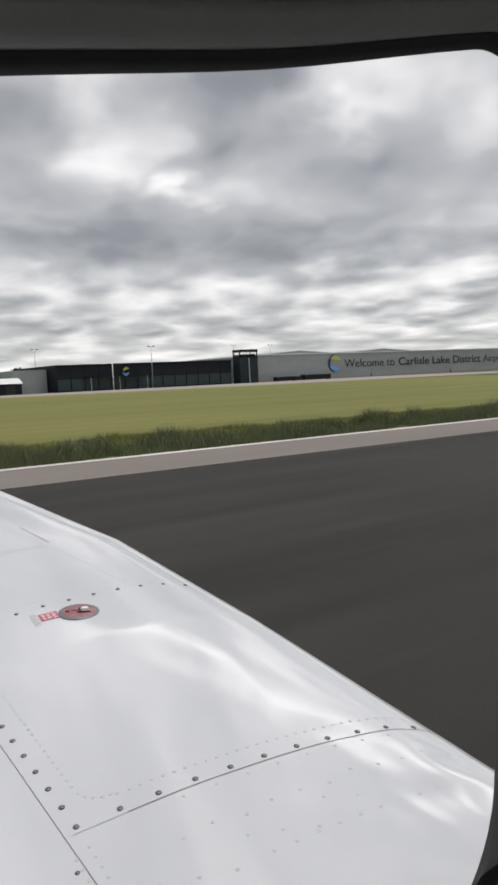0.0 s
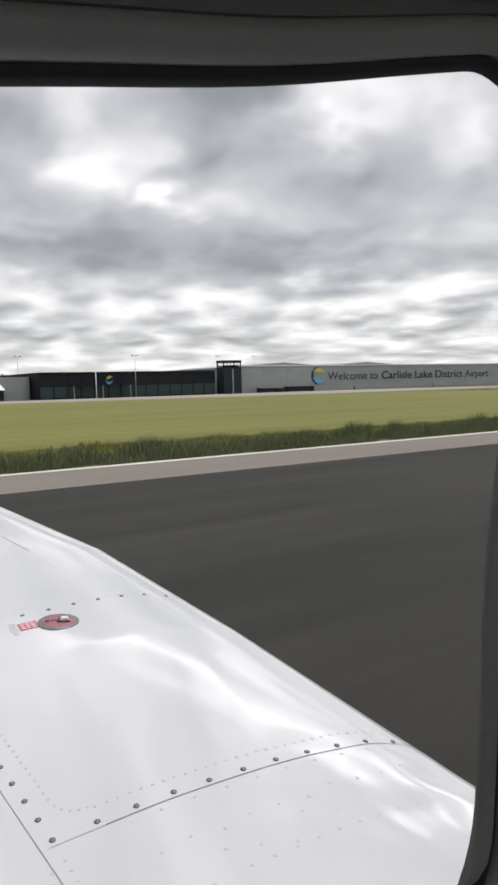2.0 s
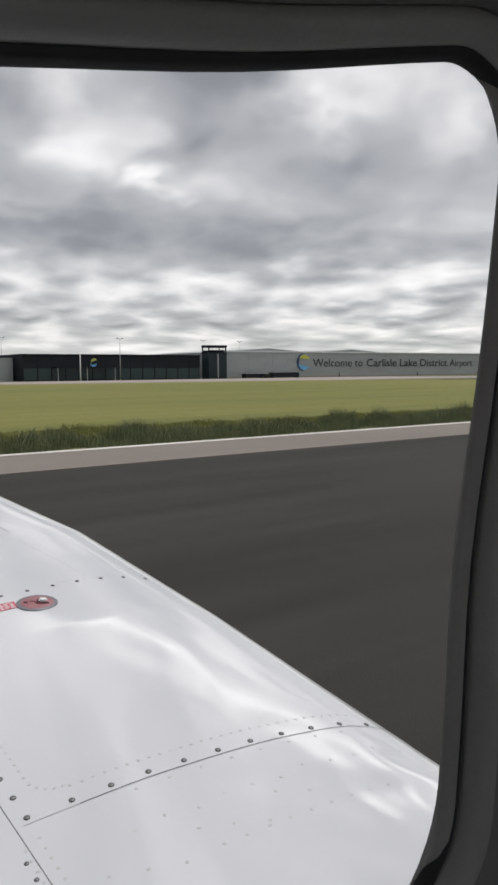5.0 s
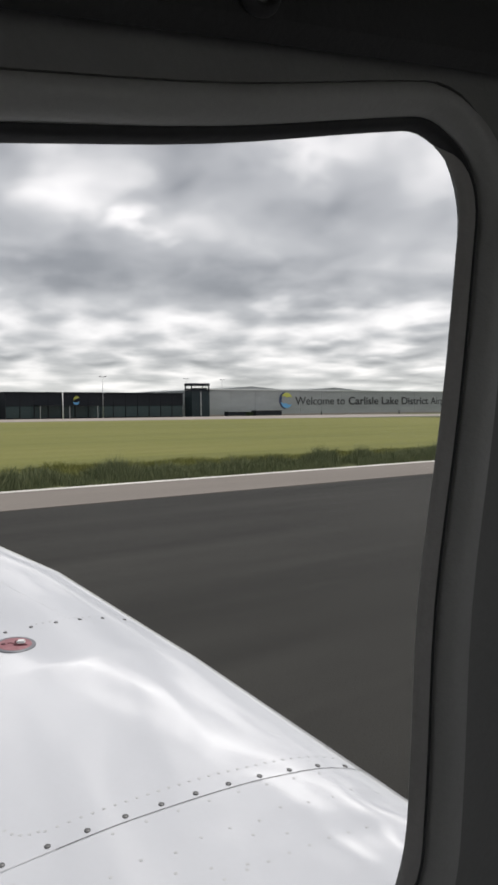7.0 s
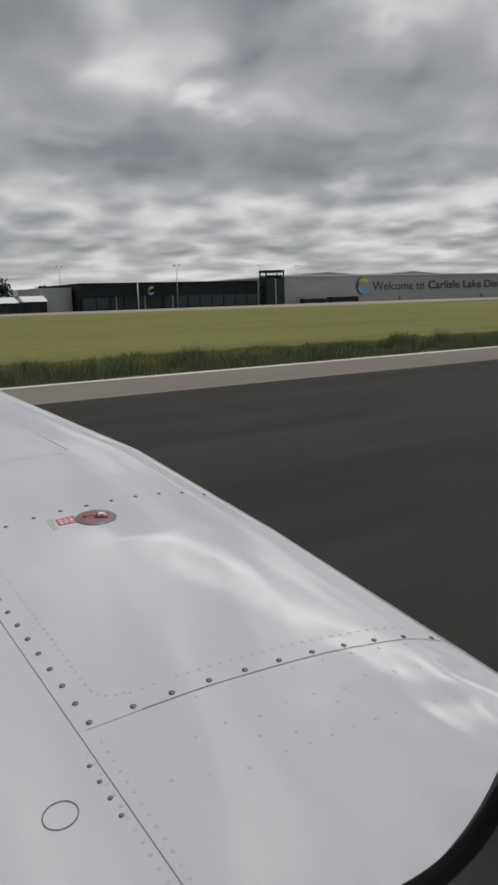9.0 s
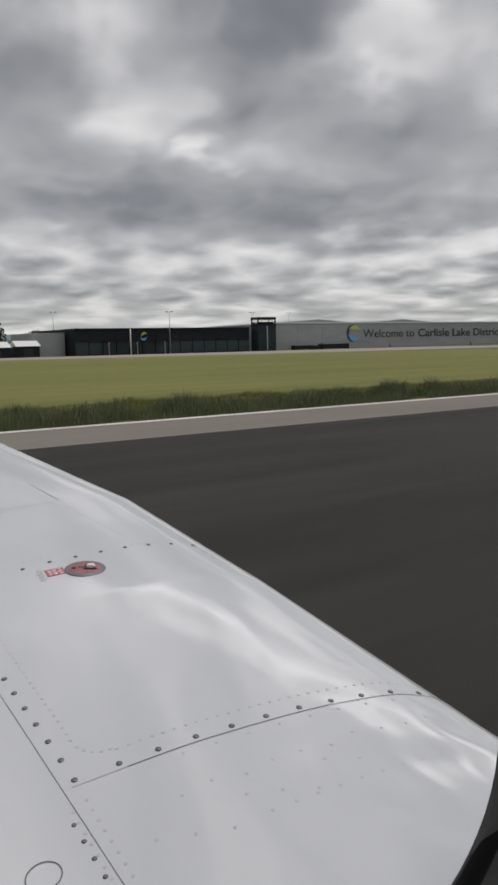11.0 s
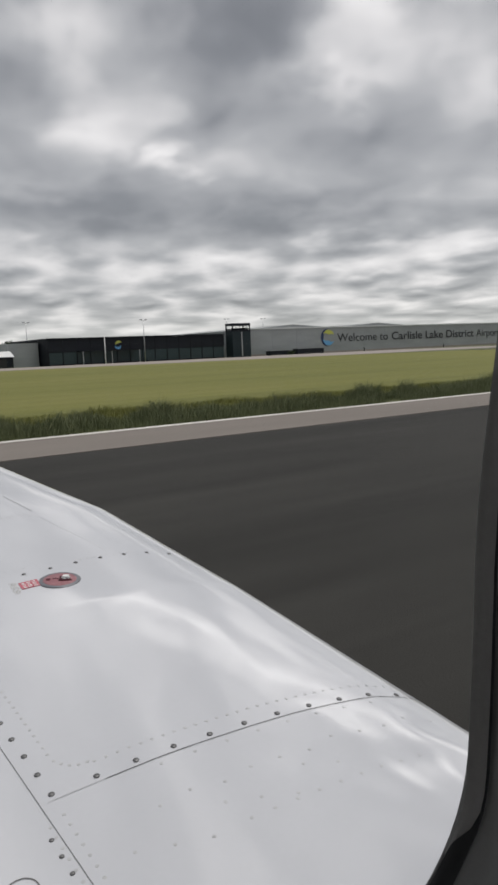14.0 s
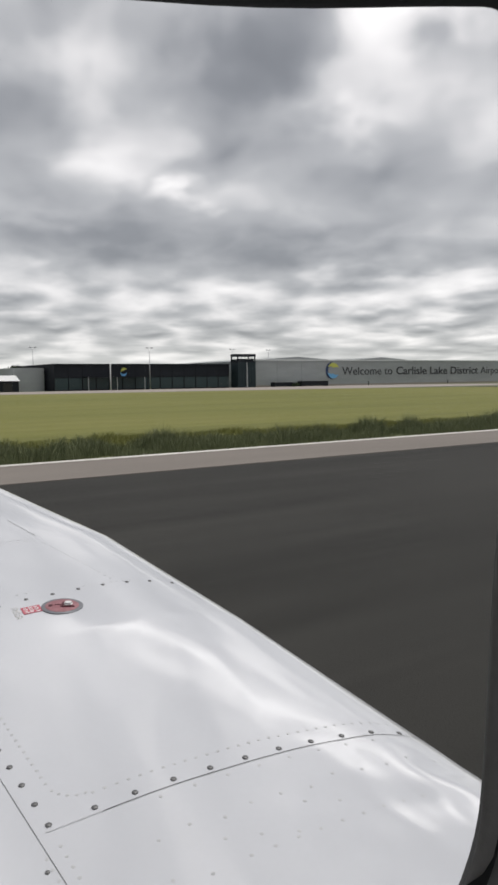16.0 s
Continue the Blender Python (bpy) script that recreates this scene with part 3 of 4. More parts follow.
def light_aircraft():
    plane = thing("light_aircraft", "white low-wing light aircraft with a dark grey cabin", "aircraft")
    wing = part("wing", wing_mesh(), PAINT, plane, "glossy white riveted metal wing", True)
    part("wing", wing_mesh(-1), PAINT, plane, "glossy white riveted metal wing", True)
    # screws round the fuel tank's panel
    spots = [(0.420 + 0.0557 * i, 0.946 - 0.0069 * i) for i in range(10)]
    spots += [(0.335 + 0.058 * i, 1.606) for i in range(11)]
    spots += [(0.359 - 0.0008 * i, 0.953 + 0.047 * i) for i in range(13)]
    spots += [(0.329, 0.880 - 0.031 * i) for i in range(4)]
    me = None
    for x, y in spots:
        if me is None:
            bm = disc(bmesh.new(), 0.0045, 0.0020)
            ob = part("screw", bm, SCREW, wing, "dark steel screw head", True)
            me = ob.data
        else:
            ob = new("screw", me)
            ob.parent = wing
        ob.matrix_basis = lay(x, y) @ Matrix.Diagonal((0.72, 0.72, 0.8, 1) if y < 0.9 and x < 0.33 else (1, 1, 1, 1))
    # faint lines of flush rivets
    bm = bmesh.new()
    dots = [(0.43 + 0.017 * i, 0.975 - 0.0021 * i) for i in range(30)]
    dots += [(0.385 + 0.04 * (1 - math.cos(a)), 1.025 - 0.045 * math.sin(a)) for a in (0.3, 0.6, 0.9, 1.2, 1.5)]
    dots += [(0.385, 1.03 + 0.017 * i) for i in range(30)]
    dots += [(0.336 - 0.0004 * i, 0.90 - 0.020 * i) for i in range(28)]
    dots += [(0.358 - 0.0004 * i, 0.91 - 0.020 * i) for i in range(28)]
    dots += [(0.46 + 0.045 * i, 0.845 - 0.004 * i + 0.006 * math.sin(i * 2.3)) for i in range(11)]
    dots += [(0.40 + 0.043 * i, 0.80 - 0.02 * (i % 3) - 0.005 * math.sin(i * 3.1)) for i in range(8)]
    dots += [(0.54 + 0.034 * i, 0.758 - 0.0032 * i) for i in range(9)]
    dots += [(0.50 + 0.050 * i, 0.912 - 0.006 * i) for i in range(8)]
    dots += [(0.36 + 0.02 * i, 1.640) for i in range(12)]
    dots += [(0.70 + 0.016 * i, 1.617) for i in range(9)]
    dots += [(0.775 - 0.0025 * i, 1.64 + 0.022 * i) for i in range(15)]
    dots += [(0.30 + 0.02 * i, 1.998 - 0.001 * i) for i in range(22)]
    for x, y in dots:
        disc(bm, 0.0027, 0.0004, lay(x, y), 8, 0.7)
    part("rivets", bm, RIVET, wing, "faint rows of painted flush rivets", kind="stuff")
    part("panel_seam", ribbon([(0.426 + 0.02 * i, 0.9333 - 0.00235 * i) for i in range(28)], 0.0014), SEAM, wing, "thin dark gap between skin panels")
    part("panel_seam", ribbon([(0.350 + 0.019 * i, 0.9422 - 0.0022 * i) for i in range(5)], 0.0012), RIVET, wing, "faint filled gap between skin panels")
    part("panel_seam", ribbon([(0.3465 - 0.0005 * i, 0.35 + 0.04 * i) for i in range(31)], 0.0009), SEAM, wing, "thin dark gap between skin panels")
    part("panel_seam", ribbon([(0.20 + 0.02 * i, 2.020 - 0.001 * i) for i in range(27)], 0.0014), RIVET, wing, "faint lapped skin joint")
    part("panel_seam", ribbon([(0.722 + 0.0012 * i, 2.180 - 0.0110 * i) for i in range(16)], 0.0013), SEAM, wing, "short dark gap near the leading edge")
    part("inspection_ring", ribbon([(0.272 + 0.0205 * math.cos(a * math.pi / 16), 0.829 + 0.0205 * math.sin(a * math.pi / 16)) for a in range(33)], 0.0016), SEAM, wing, "thin dark outline of a round cover")
    # filler cap
    cap = part("fuel_cap", disc(bmesh.new(), 0.042, 0.0018, lay(0.616, 1.532), 40, 0.97), CAP_RING, wing, "round alloy fuel filler surround", True)
    bm = disc(bmesh.new(), 0.0345, 0.0028, lay(0.616, 1.532), 40, 0.95)
    part("cap_disc", bm, CAP_RED, cap, "faded red filler cap", True)
    m = lay(0.616, 1.532, 0.0028) @ pose(0, 0, 0, 0, 0, -30)
    bm = bmesh.new()
    box(bm, 0.003, 0.021, -0.006, 0.011, 0, 0.006, 0.003)
    bm.transform(m)
    part("cap_lever", bm, WHITE_SHEET, cap, "pale worn lever")
    bm = bmesh.new()
    box(bm, -0.029, -0.017, -0.009, 0.003, -0.002, 0.0012, 0.002)
    box(bm, -0.001, 0.026, -0.011, -0.006, -0.002, 0.0020, 0.001)
    box(bm, -0.002, 0.003, -0.011, 0.013, -0.002, 0.0020, 0.001)
    bm.transform(m)
    part("cap_slot", bm, CAP_DARK, cap, "dark crimson recess in the cap")
    bm = bmesh.new()
    for k in range(4):
        disc(bm, 0.0016, 0.0016, m @ pose(-0.013 + 0.0042 * k, 0.001 + 0.0014 * (k % 2), 0), 8, 0.7)
    part("cap_chain", bm, CAP_DARK, cap, "dark studs across the cap")
    # placard beside the cap: a red frame with unreadable lines, and the remains of an older one
    m = lay(0.5580, 1.549, 0.0012) @ pose(0, 0, 0, 0, 0, -7)
    bm = bmesh.new()
    box(bm, -0.0190, 0.0190, -0.0165, 0.0165, -0.001, 0.0)
    bm.transform(m)
    placard = part("placard", bm, PLACARD_RED, wing, "small faded red placard with pale bars")
    bm = bmesh.new()
    for k, (u, v) in enumerate(((-0.0145, -0.0070), (-0.0045, 0.0040), (0.0065, 0.0145))):
        for i in range(4):
            y0 = -0.0138 + 0.0072 * i + 0.0008 * math.sin(3.7 * i + 2.1 * k)
            box(bm, u, v - 0.0016 * ((i + k) % 2), y0, y0 + 0.0028, -0.0006, 0.0005)
    bm.transform(m)
    part("placard_print", bm, WHITE_SHEET, placard, "pale unreadable print")
    m = lay(0.5290, 1.552, 0.0008) @ pose(0, 0, 0, 0, 0, -7)
    bm = bmesh.new()
    for i in range(15):
        for k in range(4):
            if math.sin(5.1 * i + 3.3 * k) > -0.3:
                box(bm, -0.007 + 0.0036 * k, -0.0052 + 0.0036 * k, -0.030 + 0.0040 * i, -0.0284 + 0.0040 * i, -0.0006, 0.0002)
    bm.transform(m)
    part("worn_print", bm, BUFF_PRINT, wing, "flaked buff remains of old print")
    # cabin side with its window
    part("window_trim", ring_between([(-0.001, 0, 0.2830, 0.2815), (0, 0.000, 0.2825, 0.280), (0.0005, 0.0048, 0.282, 0.2730), (0.0006, 0.0062, 0.2825, 0.2755)]), TRIM, plane, "grey moulded window reveal", True)
    part("window_seal", ring_between([(-0.001, 0.0065, 0.2835, 0.2755), (0.0003, 0.0054, 0.277, 0.2740), (0.0035, 0.0043, 0.273, 0.2730), (0.0055, 0.0040, 0.274, 0.2740)]), RUBBER, plane, "black rubber window seal", True)
    part("window_surround", ring_between([(0.0048, 0.0042, 0.273, 0.2735), (0.0058, 0.0034, 0.268, 0.2690), (0.011, 0.0040, 0.261, 0.2625), (0.019, 0.006, 0.2585, 0.2585), (0.024, 0.006, 0.266, 0.266)]), SURROUND, plane, "grey moulded surround", True)
    part("cabin_wall", wall_with_window(0.260, 0.04, -1.1, 0.62, 1.0, 2.10, 0.022), PANEL, plane, "dark grey plastic cabin side panel")
    pane = part("window_pane", window_pane(0.281), PERSPEX, plane, "clear perspex side window")
    pane.visible_shadow = False
    part("cabin_wall", boxed(-1.1, 0.62, -0.95, -0.90, 1.0, 1.42), PANEL, plane, "dark grey plastic cabin side panel")
    part("headliner", boxed(-1.1, 1.3, -1.0, 0.30, 2.10, 2.16), HEADLINER, plane, "charcoal cloth roof lining")
    part("headliner_edge", headliner_edge(), HEADLINER, plane, "dark padded edge of the roof lining")
    fitting = part("wall_fitting", ring_tube(0.0095, 0.0035, (0.217, 0.236, 2.021)), RUBBER, plane, "small black ring fitting above the window", True)
    bm = disc(bmesh.new(), 0.0075, 0.003, Matrix.Translation((0.217, 0.2375, 2.021)) @ Matrix.Rotation(radians(90), 4, "X"), 20, 0.8)
    part("fitting_button", bm, PANEL, fitting, "grey centre of the fitting")
    part("cabin_floor", boxed(-1.1, 1.3, -1.0, 0.30, 0.92, 1.0), HEADLINER, plane, "dark cabin floor")
    part("bulkhead", boxed(-1.16, -1.1, -1.0, 0.30, 0.92, 2.16), PANEL, plane, "grey rear bulkhead")
    part("bulkhead", boxed(1.3, 1.36, -1.0, 0.30, 0.92, 1.45), PANEL, plane, "dark instrument panel back")
    part("door_post", boxed(0.475, 0.60, 0.235, 0.259, 1.0, 2.10, bevel=0.008), HEADLINER, plane, "dark post between the windows")
    part("cabin_wall", boxed(0.62, 1.3, 0.25, 0.30, 1.0, 2.10), PANEL, plane, "dark grey plastic cabin side panel")
    part("cabin_wall", boxed(0.62, 1.3, -0.95, -0.90, 1.0, 1.42), PANEL, plane, "dark grey plastic cabin side panel")
    part("cabin_skin", wall_with_window(0.302, 0.012, -1.2, 1.36, 0.92, 2.14, 0.062), PAINT, plane, "white painted cabin side")
    part("cabin_skin", boxed(-1.2, 1.36, -1.02, -0.955, 0.86, 1.42, bevel=0.01), PAINT, plane, "white painted cabin side")
    part("cabin_roof", roof_mesh(), PAINT, plane, "white painted cabin roof", True)
    part("fuselage", fuselage_mesh(), PAINT, plane, "white fuselage underside", True)
    for x, y in ((0.25, 1.35), (0.25, -1.95), (2.0, -0.35)):
        leg = part("wheel_leg", tube(bmesh.new(), (x, y, 1.1 if abs(y) > 1 else 0.95), (x, y, 0.2), 0.035, 0.03, 12), PAINT, plane, "white undercarriage leg", True)
        bm = bmesh.new()
        seg = 28
        prof = [(0.07, -0.07), (0.17, -0.075), (0.20, -0.05), (0.21, 0), (0.20, 0.05), (0.17, 0.075), (0.07, 0.07)]
        loops = [[bm.verts.new((x + r * math.cos(2 * math.pi * i / seg), y + w + 0.06, 0.21 + r * math.sin(2 * math.pi * i / seg))) for r, w in prof] for i in range(seg)]
        for i in range(seg):
            a, b = loops[i], loops[(i + 1) % seg]
            for k in range(len(prof)):
                q = (k + 1) % len(prof)
                bm.faces.new((a[k], a[q], b[q], b[k]))
        part("tyre", bm, TYRE, leg, "black tyre", True)
    return plane


def headliner_edge():
    """The padded lining that comes down the cabin side to just above the window."""
    bm = bmesh.new()
    n = 24
    rows = []
    for i in range(n + 1):
        x = -1.09 + 1.70 * i / n
        low = 1.982 + 0.17 * (x - 0.1)
        rows.append([bm.verts.new((x, y, z)) for y, z in ((0.2585, low + 0.006), (0.248, low), (0.239, low + 0.008), (0.236, low + 0.025), (0.236, 2.098), (0.2585, 2.098))])
    for a, b in zip(rows, rows[1:]):
        for k in range(6):
            q = (k + 1) % 6
            bm.faces.new((a[k], b[k], b[q], a[q]))
    bm.faces.new(rows[0])
    bm.faces.new(rows[-1][::-1])
    bmesh.ops.recalc_face_normals(bm, faces=bm.faces)
    return bm


def ring_tube(r, thick, at, seg=24, around=8):
    """A round ring standing against the cabin side."""
    bm = bmesh.new()
    loops = []
    for i in range(seg):
        a = 2 * math.pi * i / seg
        loops.append([bm.verts.new((at[0] + (r + thick * math.cos(2 * math.pi * k / around)) * math.cos(a), at[1] + thick * math.sin(2 * math.pi * k / around), at[2] + (r + thick * math.cos(2 * math.pi * k / around)) * math.sin(a))) for k in range(around)])
    for i in range(seg):
        a, b = loops[i], loops[(i + 1) % seg]
        for k in range(around):
            q = (k + 1) % around
            bm.faces.new((a[k], a[q], b[q], b[k]))
    bmesh.ops.recalc_face_normals(bm, faces=bm.faces)
    return bm


def roof_mesh():
    """Arched outer roof over the cabin's lining."""
    bm = bmesh.new()
    loops = []
    for x, lift in ((-1.30, -0.02), (-1.15, 0.0), (-0.4, 0.02), (0.5, 0.02), (1.2, 0.0), (1.36, -0.02)):
        top = [(-0.36 + 0.68 * math.cos(math.pi * i / 16), 2.175 + (0.075 + lift) * math.sin(math.pi * i / 16)) for i in range(17)]
        loops.append([bm.verts.new((x, y, z)) for y, z in top] + [bm.verts.new((x, y, 2.163)) for y in (-1.04, 0.32)])
    for a, b in zip(loops, loops[1:]):
        for i in range(len(a)):
            j = (i + 1) % len(a)
            bm.faces.new((a[i], a[j], b[j], b[i]))
    close_ends(bm, loops)
    return bm


def fuselage_mesh():
    """Closed outer skin below and behind the cabin."""
    bm = bmesh.new()
    stations = [(3.30, 0.03, 1.32, 1.38), (3.28, 0.09, 1.28, 1.43), (3.23, 0.16, 1.23, 1.48), (3.14, 0.23, 1.17, 1.53), (3.0, 0.30, 1.10, 1.58), (2.75, 0.37, 1.0, 1.65), (2.2, 0.45, 0.85, 1.75), (1.40, 0.60, 0.80, 1.80), (1.38, 0.62, 0.80, 0.915), (-1.18, 0.62, 0.80, 0.915), (-1.20, 0.62, 0.80, 2.14), (-2.5, 0.40, 1.0, 1.95), (-4.6, 0.12, 1.35, 1.75), (-4.66, 0.05, 1.45, 1.65)]
    loops = []
    for x, w, z0, z1 in stations:
        c, hz = (z0 + z1) / 2, (z1 - z0) / 2
        loop = []
        for i in range(20):
            a = 2 * math.pi * i / 20
            sx, sz = math.cos(a), math.sin(a)
            loop.append(bm.verts.new((x, -0.35 + w * math.copysign(abs(sx) ** 0.6, sx), c + hz * math.copysign(abs(sz) ** 0.6, sz))))
        loops.append(loop)
    for a, b in zip(loops, loops[1:]):
        for i in range(20):
            j = (i + 1) % 20
            bm.faces.new((a[i], a[j], b[j], b[i]))
    close_ends(bm, loops)
    return bm


light_aircraft()


# ---------------------------------------------------------------- buildings
def gable_roof(bm, x0, x1, y0, y1, z, rise, over=0.3):
    ym = (y0 + y1) / 2
    a = [bm.verts.new(p) for p in ((x0 - over, y0 - over, z), (x1 + over, y0 - over, z), (x1 + over, ym, z + rise), (x0 - over, ym, z + rise), (x0 - over, y1 + over, z), (x1 + over, y1 + over, z))]
    for q in ((0, 1, 2, 3), (3, 2, 5, 4), (0, 3, 4), (1, 5, 2), (0, 4, 5, 1)):
        bm.faces.new([a[i] for i in q])
    bmesh.ops.recalc_face_normals(bm, faces=bm.faces)
    return bm


def text_mesh(body, size, bold=0.0):
    cu = bpy.data.curves.new("lettering", "FONT")
    cu.body, cu.size, cu.extrude, cu.offset = body, size, 0.04, bold
    ob = new("lettering", cu)
    bpy.context.view_layer.update()
    me = bpy.data.meshes.new_from_object(ob.evaluated_get(bpy.context.evaluated_depsgraph_get()))
    bpy.data.objects.remove(ob)
    bpy.data.curves.remove(cu)
    return me


def sign_letters(body, x0, x1, z, size, bold, parent):
    """Each letter a part of its own, spaced as the whole line would be."""
    def right(me):
        return max(v.co.x for v in me.vertices)

    whole = text_mesh(body, size, bold)
    lo = min(v.co.x for v in whole.vertices)
    k = (x1 - x0) / (right(whole) - lo)
    for i, ch in enumerate(body):
        if ch == " ":
            continue
        me = text_mesh(ch, size, bold)
        shift = right(text_mesh(body[: i + 1], size, bold)) - right(me)
        for v in me.vertices:
            x, y, zz = v.co
            v.co = (x0 + (x + shift - lo) * k, FACADE - 0.06 - zz, z + y)
        me.materials.clear()
        me.materials.append(LETTER)
        ob = new("letter", me)
        ob.parent = parent
        tagged(ob, "large dark sign letter on cladding")


def arc_band(bm, cx, cz, r, a0, a1, shift, y, steps=24):
    """A crescent between a circle and the same circle pushed sideways."""
    prev = None
    for i in range(steps + 1):
        a = a0 + (a1 - a0) * i / steps
        w = math.sin(math.pi * i / steps)
        p = [(cx + r * math.cos(a), cz + r * math.sin(a)), (cx + (r - shift * w) * math.cos(a), cz + (r - shift * w) * math.sin(a))]
        cur = [bm.verts.new((x, yy, z)) for x, z in p for yy in (y, y - 0.05)]
        if prev:
            bm.faces.new((prev[1], cur[1], cur[3], prev[3]))
            bm.faces.new((prev[0], prev[2], cur[2], cur[0]))
        prev = cur
    bmesh.ops.remove_doubles(bm, verts=bm.verts, dist=1e-4)
    bmesh.ops.recalc_face_normals(bm, faces=bm.faces)
    return bm


def long_building():
    b = thing("long_building", "long pale grey clad airport building with large lettering", "building")
    x0, x1, h = 136.5, 326.0, 8.3
    n = 19
    for i in range(n):
        a = x0 + (x1 - x0) * i / n
        c = x0 + (x1 - x0) * (i + 1) / n
        part("wall_panel", boxed(a, c - 0.04, FACADE, FACADE + 0.3, -0.05, h), GREY_CLAD, b)
    part("wall", boxed(x0, x1, FACADE + 0.32, FACADE + 60, -0.05, h - 0.1), GREY_CLAD, b)
    part("plinth", boxed(x0, x1, FACADE - 0.08, FACADE, -0.05, 0.5), CONCRETE, b)
    part("roof_edge", boxed(x0 - 0.1, x1 + 0.2, FACADE - 0.15, FACADE + 0.35, h, h + 0.35), ROOF_PALE, b, "white roof edge trim")
    bays = 5
    for i in range(bays):
        w = (x1 - x0) / bays
        bm = bmesh.new()
        a, c = x0 + w * i, x0 + w * (i + 1)
        rise = 1.3 if i < 2 else 0.5
        vs = [bm.verts.new(p) for p in ((a, FACADE + 0.4, h), (c - 0.05, FACADE + 0.4, h), ((a + c) / 2, FACADE + 0.4, h + rise), (a, FACADE + 60, h), (c - 0.05, FACADE + 60, h), ((a + c) / 2, FACADE + 60, h + rise))]
        for q in ((0, 1, 2), (3, 5, 4), (0, 2, 5, 3), (1, 4, 5, 2), (0, 3, 4, 1)):
            bm.faces.new([vs[k] for k in q])
        bmesh.ops.recalc_face_normals(bm, faces=bm.faces)
        part("roof", bm, ROOF_PALE if i > 1 else GREY_CLAD, b, "shallow pitched sheet roof")
    zt = 3.55
    sign_letters("Welcome to", 174.0, 197.8, zt, 3.9, 0.0, b)
    sign_letters("Carlisle Lake District", 199.8, 244.4, zt, 3.9, 0.05, b)
    sign_letters("Airport", 246.0, 260.2, zt, 3.9, 0.0, b)
    part("emblem_arc", arc_band(bmesh.new(), 169.6, 5.0, 2.9, radians(85), radians(275), 1.1, FACADE - 0.04), NAVY, b, "dark blue crescent shape")
    part("emblem_arc", arc_band(bmesh.new(), 170.0, 5.0, 2.6, radians(150), radians(20), 1.6, FACADE - 0.10), LIME, b, "lime crescent shape")
    part("emblem_arc", arc_band(bmesh.new(), 170.0, 5.0, 2.6, radians(190), radians(330), 1.6, FACADE - 0.10), SKYBLUE, b, "sky blue crescent shape")
    door = part("door", boxed(272.5, 275.6, FACADE - 0.25, FACADE - 0.01, 0.0, 3.6), GLASS_DARK, b, "dark tall doorway")
    part("door_frame", boxed(272.2, 275.9, FACADE - 0.32, FACADE - 0.26, 3.6, 3.8), DARK_CLAD, door)
    return b


def hangar():
    b = thing("terminal_building", "low black-clad terminal building with dark glazing", "building")
    x0, x1, h = 72.0, 128.0, 6.9
    part("wall", boxed(x0, x1, FACADE + 0.3, FACADE + 28, -0.05, h), DARK_CLAD, b)
    n = 14
    for i in range(n):
        a, c = x0 + (x1 - x0) * i / n, x0 + (x1 - x0) * (i + 1) / n
        part("wall_panel", boxed(a + 0.03, c - 0.03, FACADE, FACADE + 0.28, 3.6, h - 0.2), DARK_CLAD, b)
        w = part("window", boxed(a + 0.15, c - 0.15, FACADE + 0.12, FACADE + 0.27, 0.3, 3.4), GLASS_DARK, b, "dark tinted shopfront glazing")
        part("window_frame", boxed(a + 0.02, a + 0.14, FACADE + 0.05, FACADE + 0.28, 0.0, 3.5), DARK_CLAD, w)
    part("roof", boxed(x0 - 0.4, x1, FACADE - 0.4, FACADE + 28, h, h + 0.35), DARK_CLAD, b, "flat dark roof edge")
    part("end_wall", boxed(x0 - 9, x0 - 0.5, FACADE + 6, FACADE + 26, -0.05, 6.3), GREY_CLAD, b, "pale grey clad end block")
    part("canopy", boxed(x0 + 8, x0 + 26, FACADE - 3.0, FACADE - 0.01, 3.45, 3.7), DARK_CLAD, b, "dark entrance canopy")
    for x in (x0 + 8.5, x0 + 17, x0 + 25.5):
        part("canopy_post", tube(bmesh.new(), (x, FACADE - 2.8, -0.05), (x, FACADE - 2.8, 3.45), 0.1, 0.1), GALVANISED, b)
    part("wall_emblem", arc_band(bmesh.new(), x0 + 20.5, 5.2, 0.95, radians(20), radians(200), 0.85, FACADE - 0.02), LIME, b, "small lime emblem shape")
    part("wall_emblem", arc_band(bmesh.new(), x0 + 20.3, 4.7, 0.95, radians(170), radians(370), 0.7, FACADE - 0.02), SKYBLUE, b, "small pale blue emblem shape")
    return b


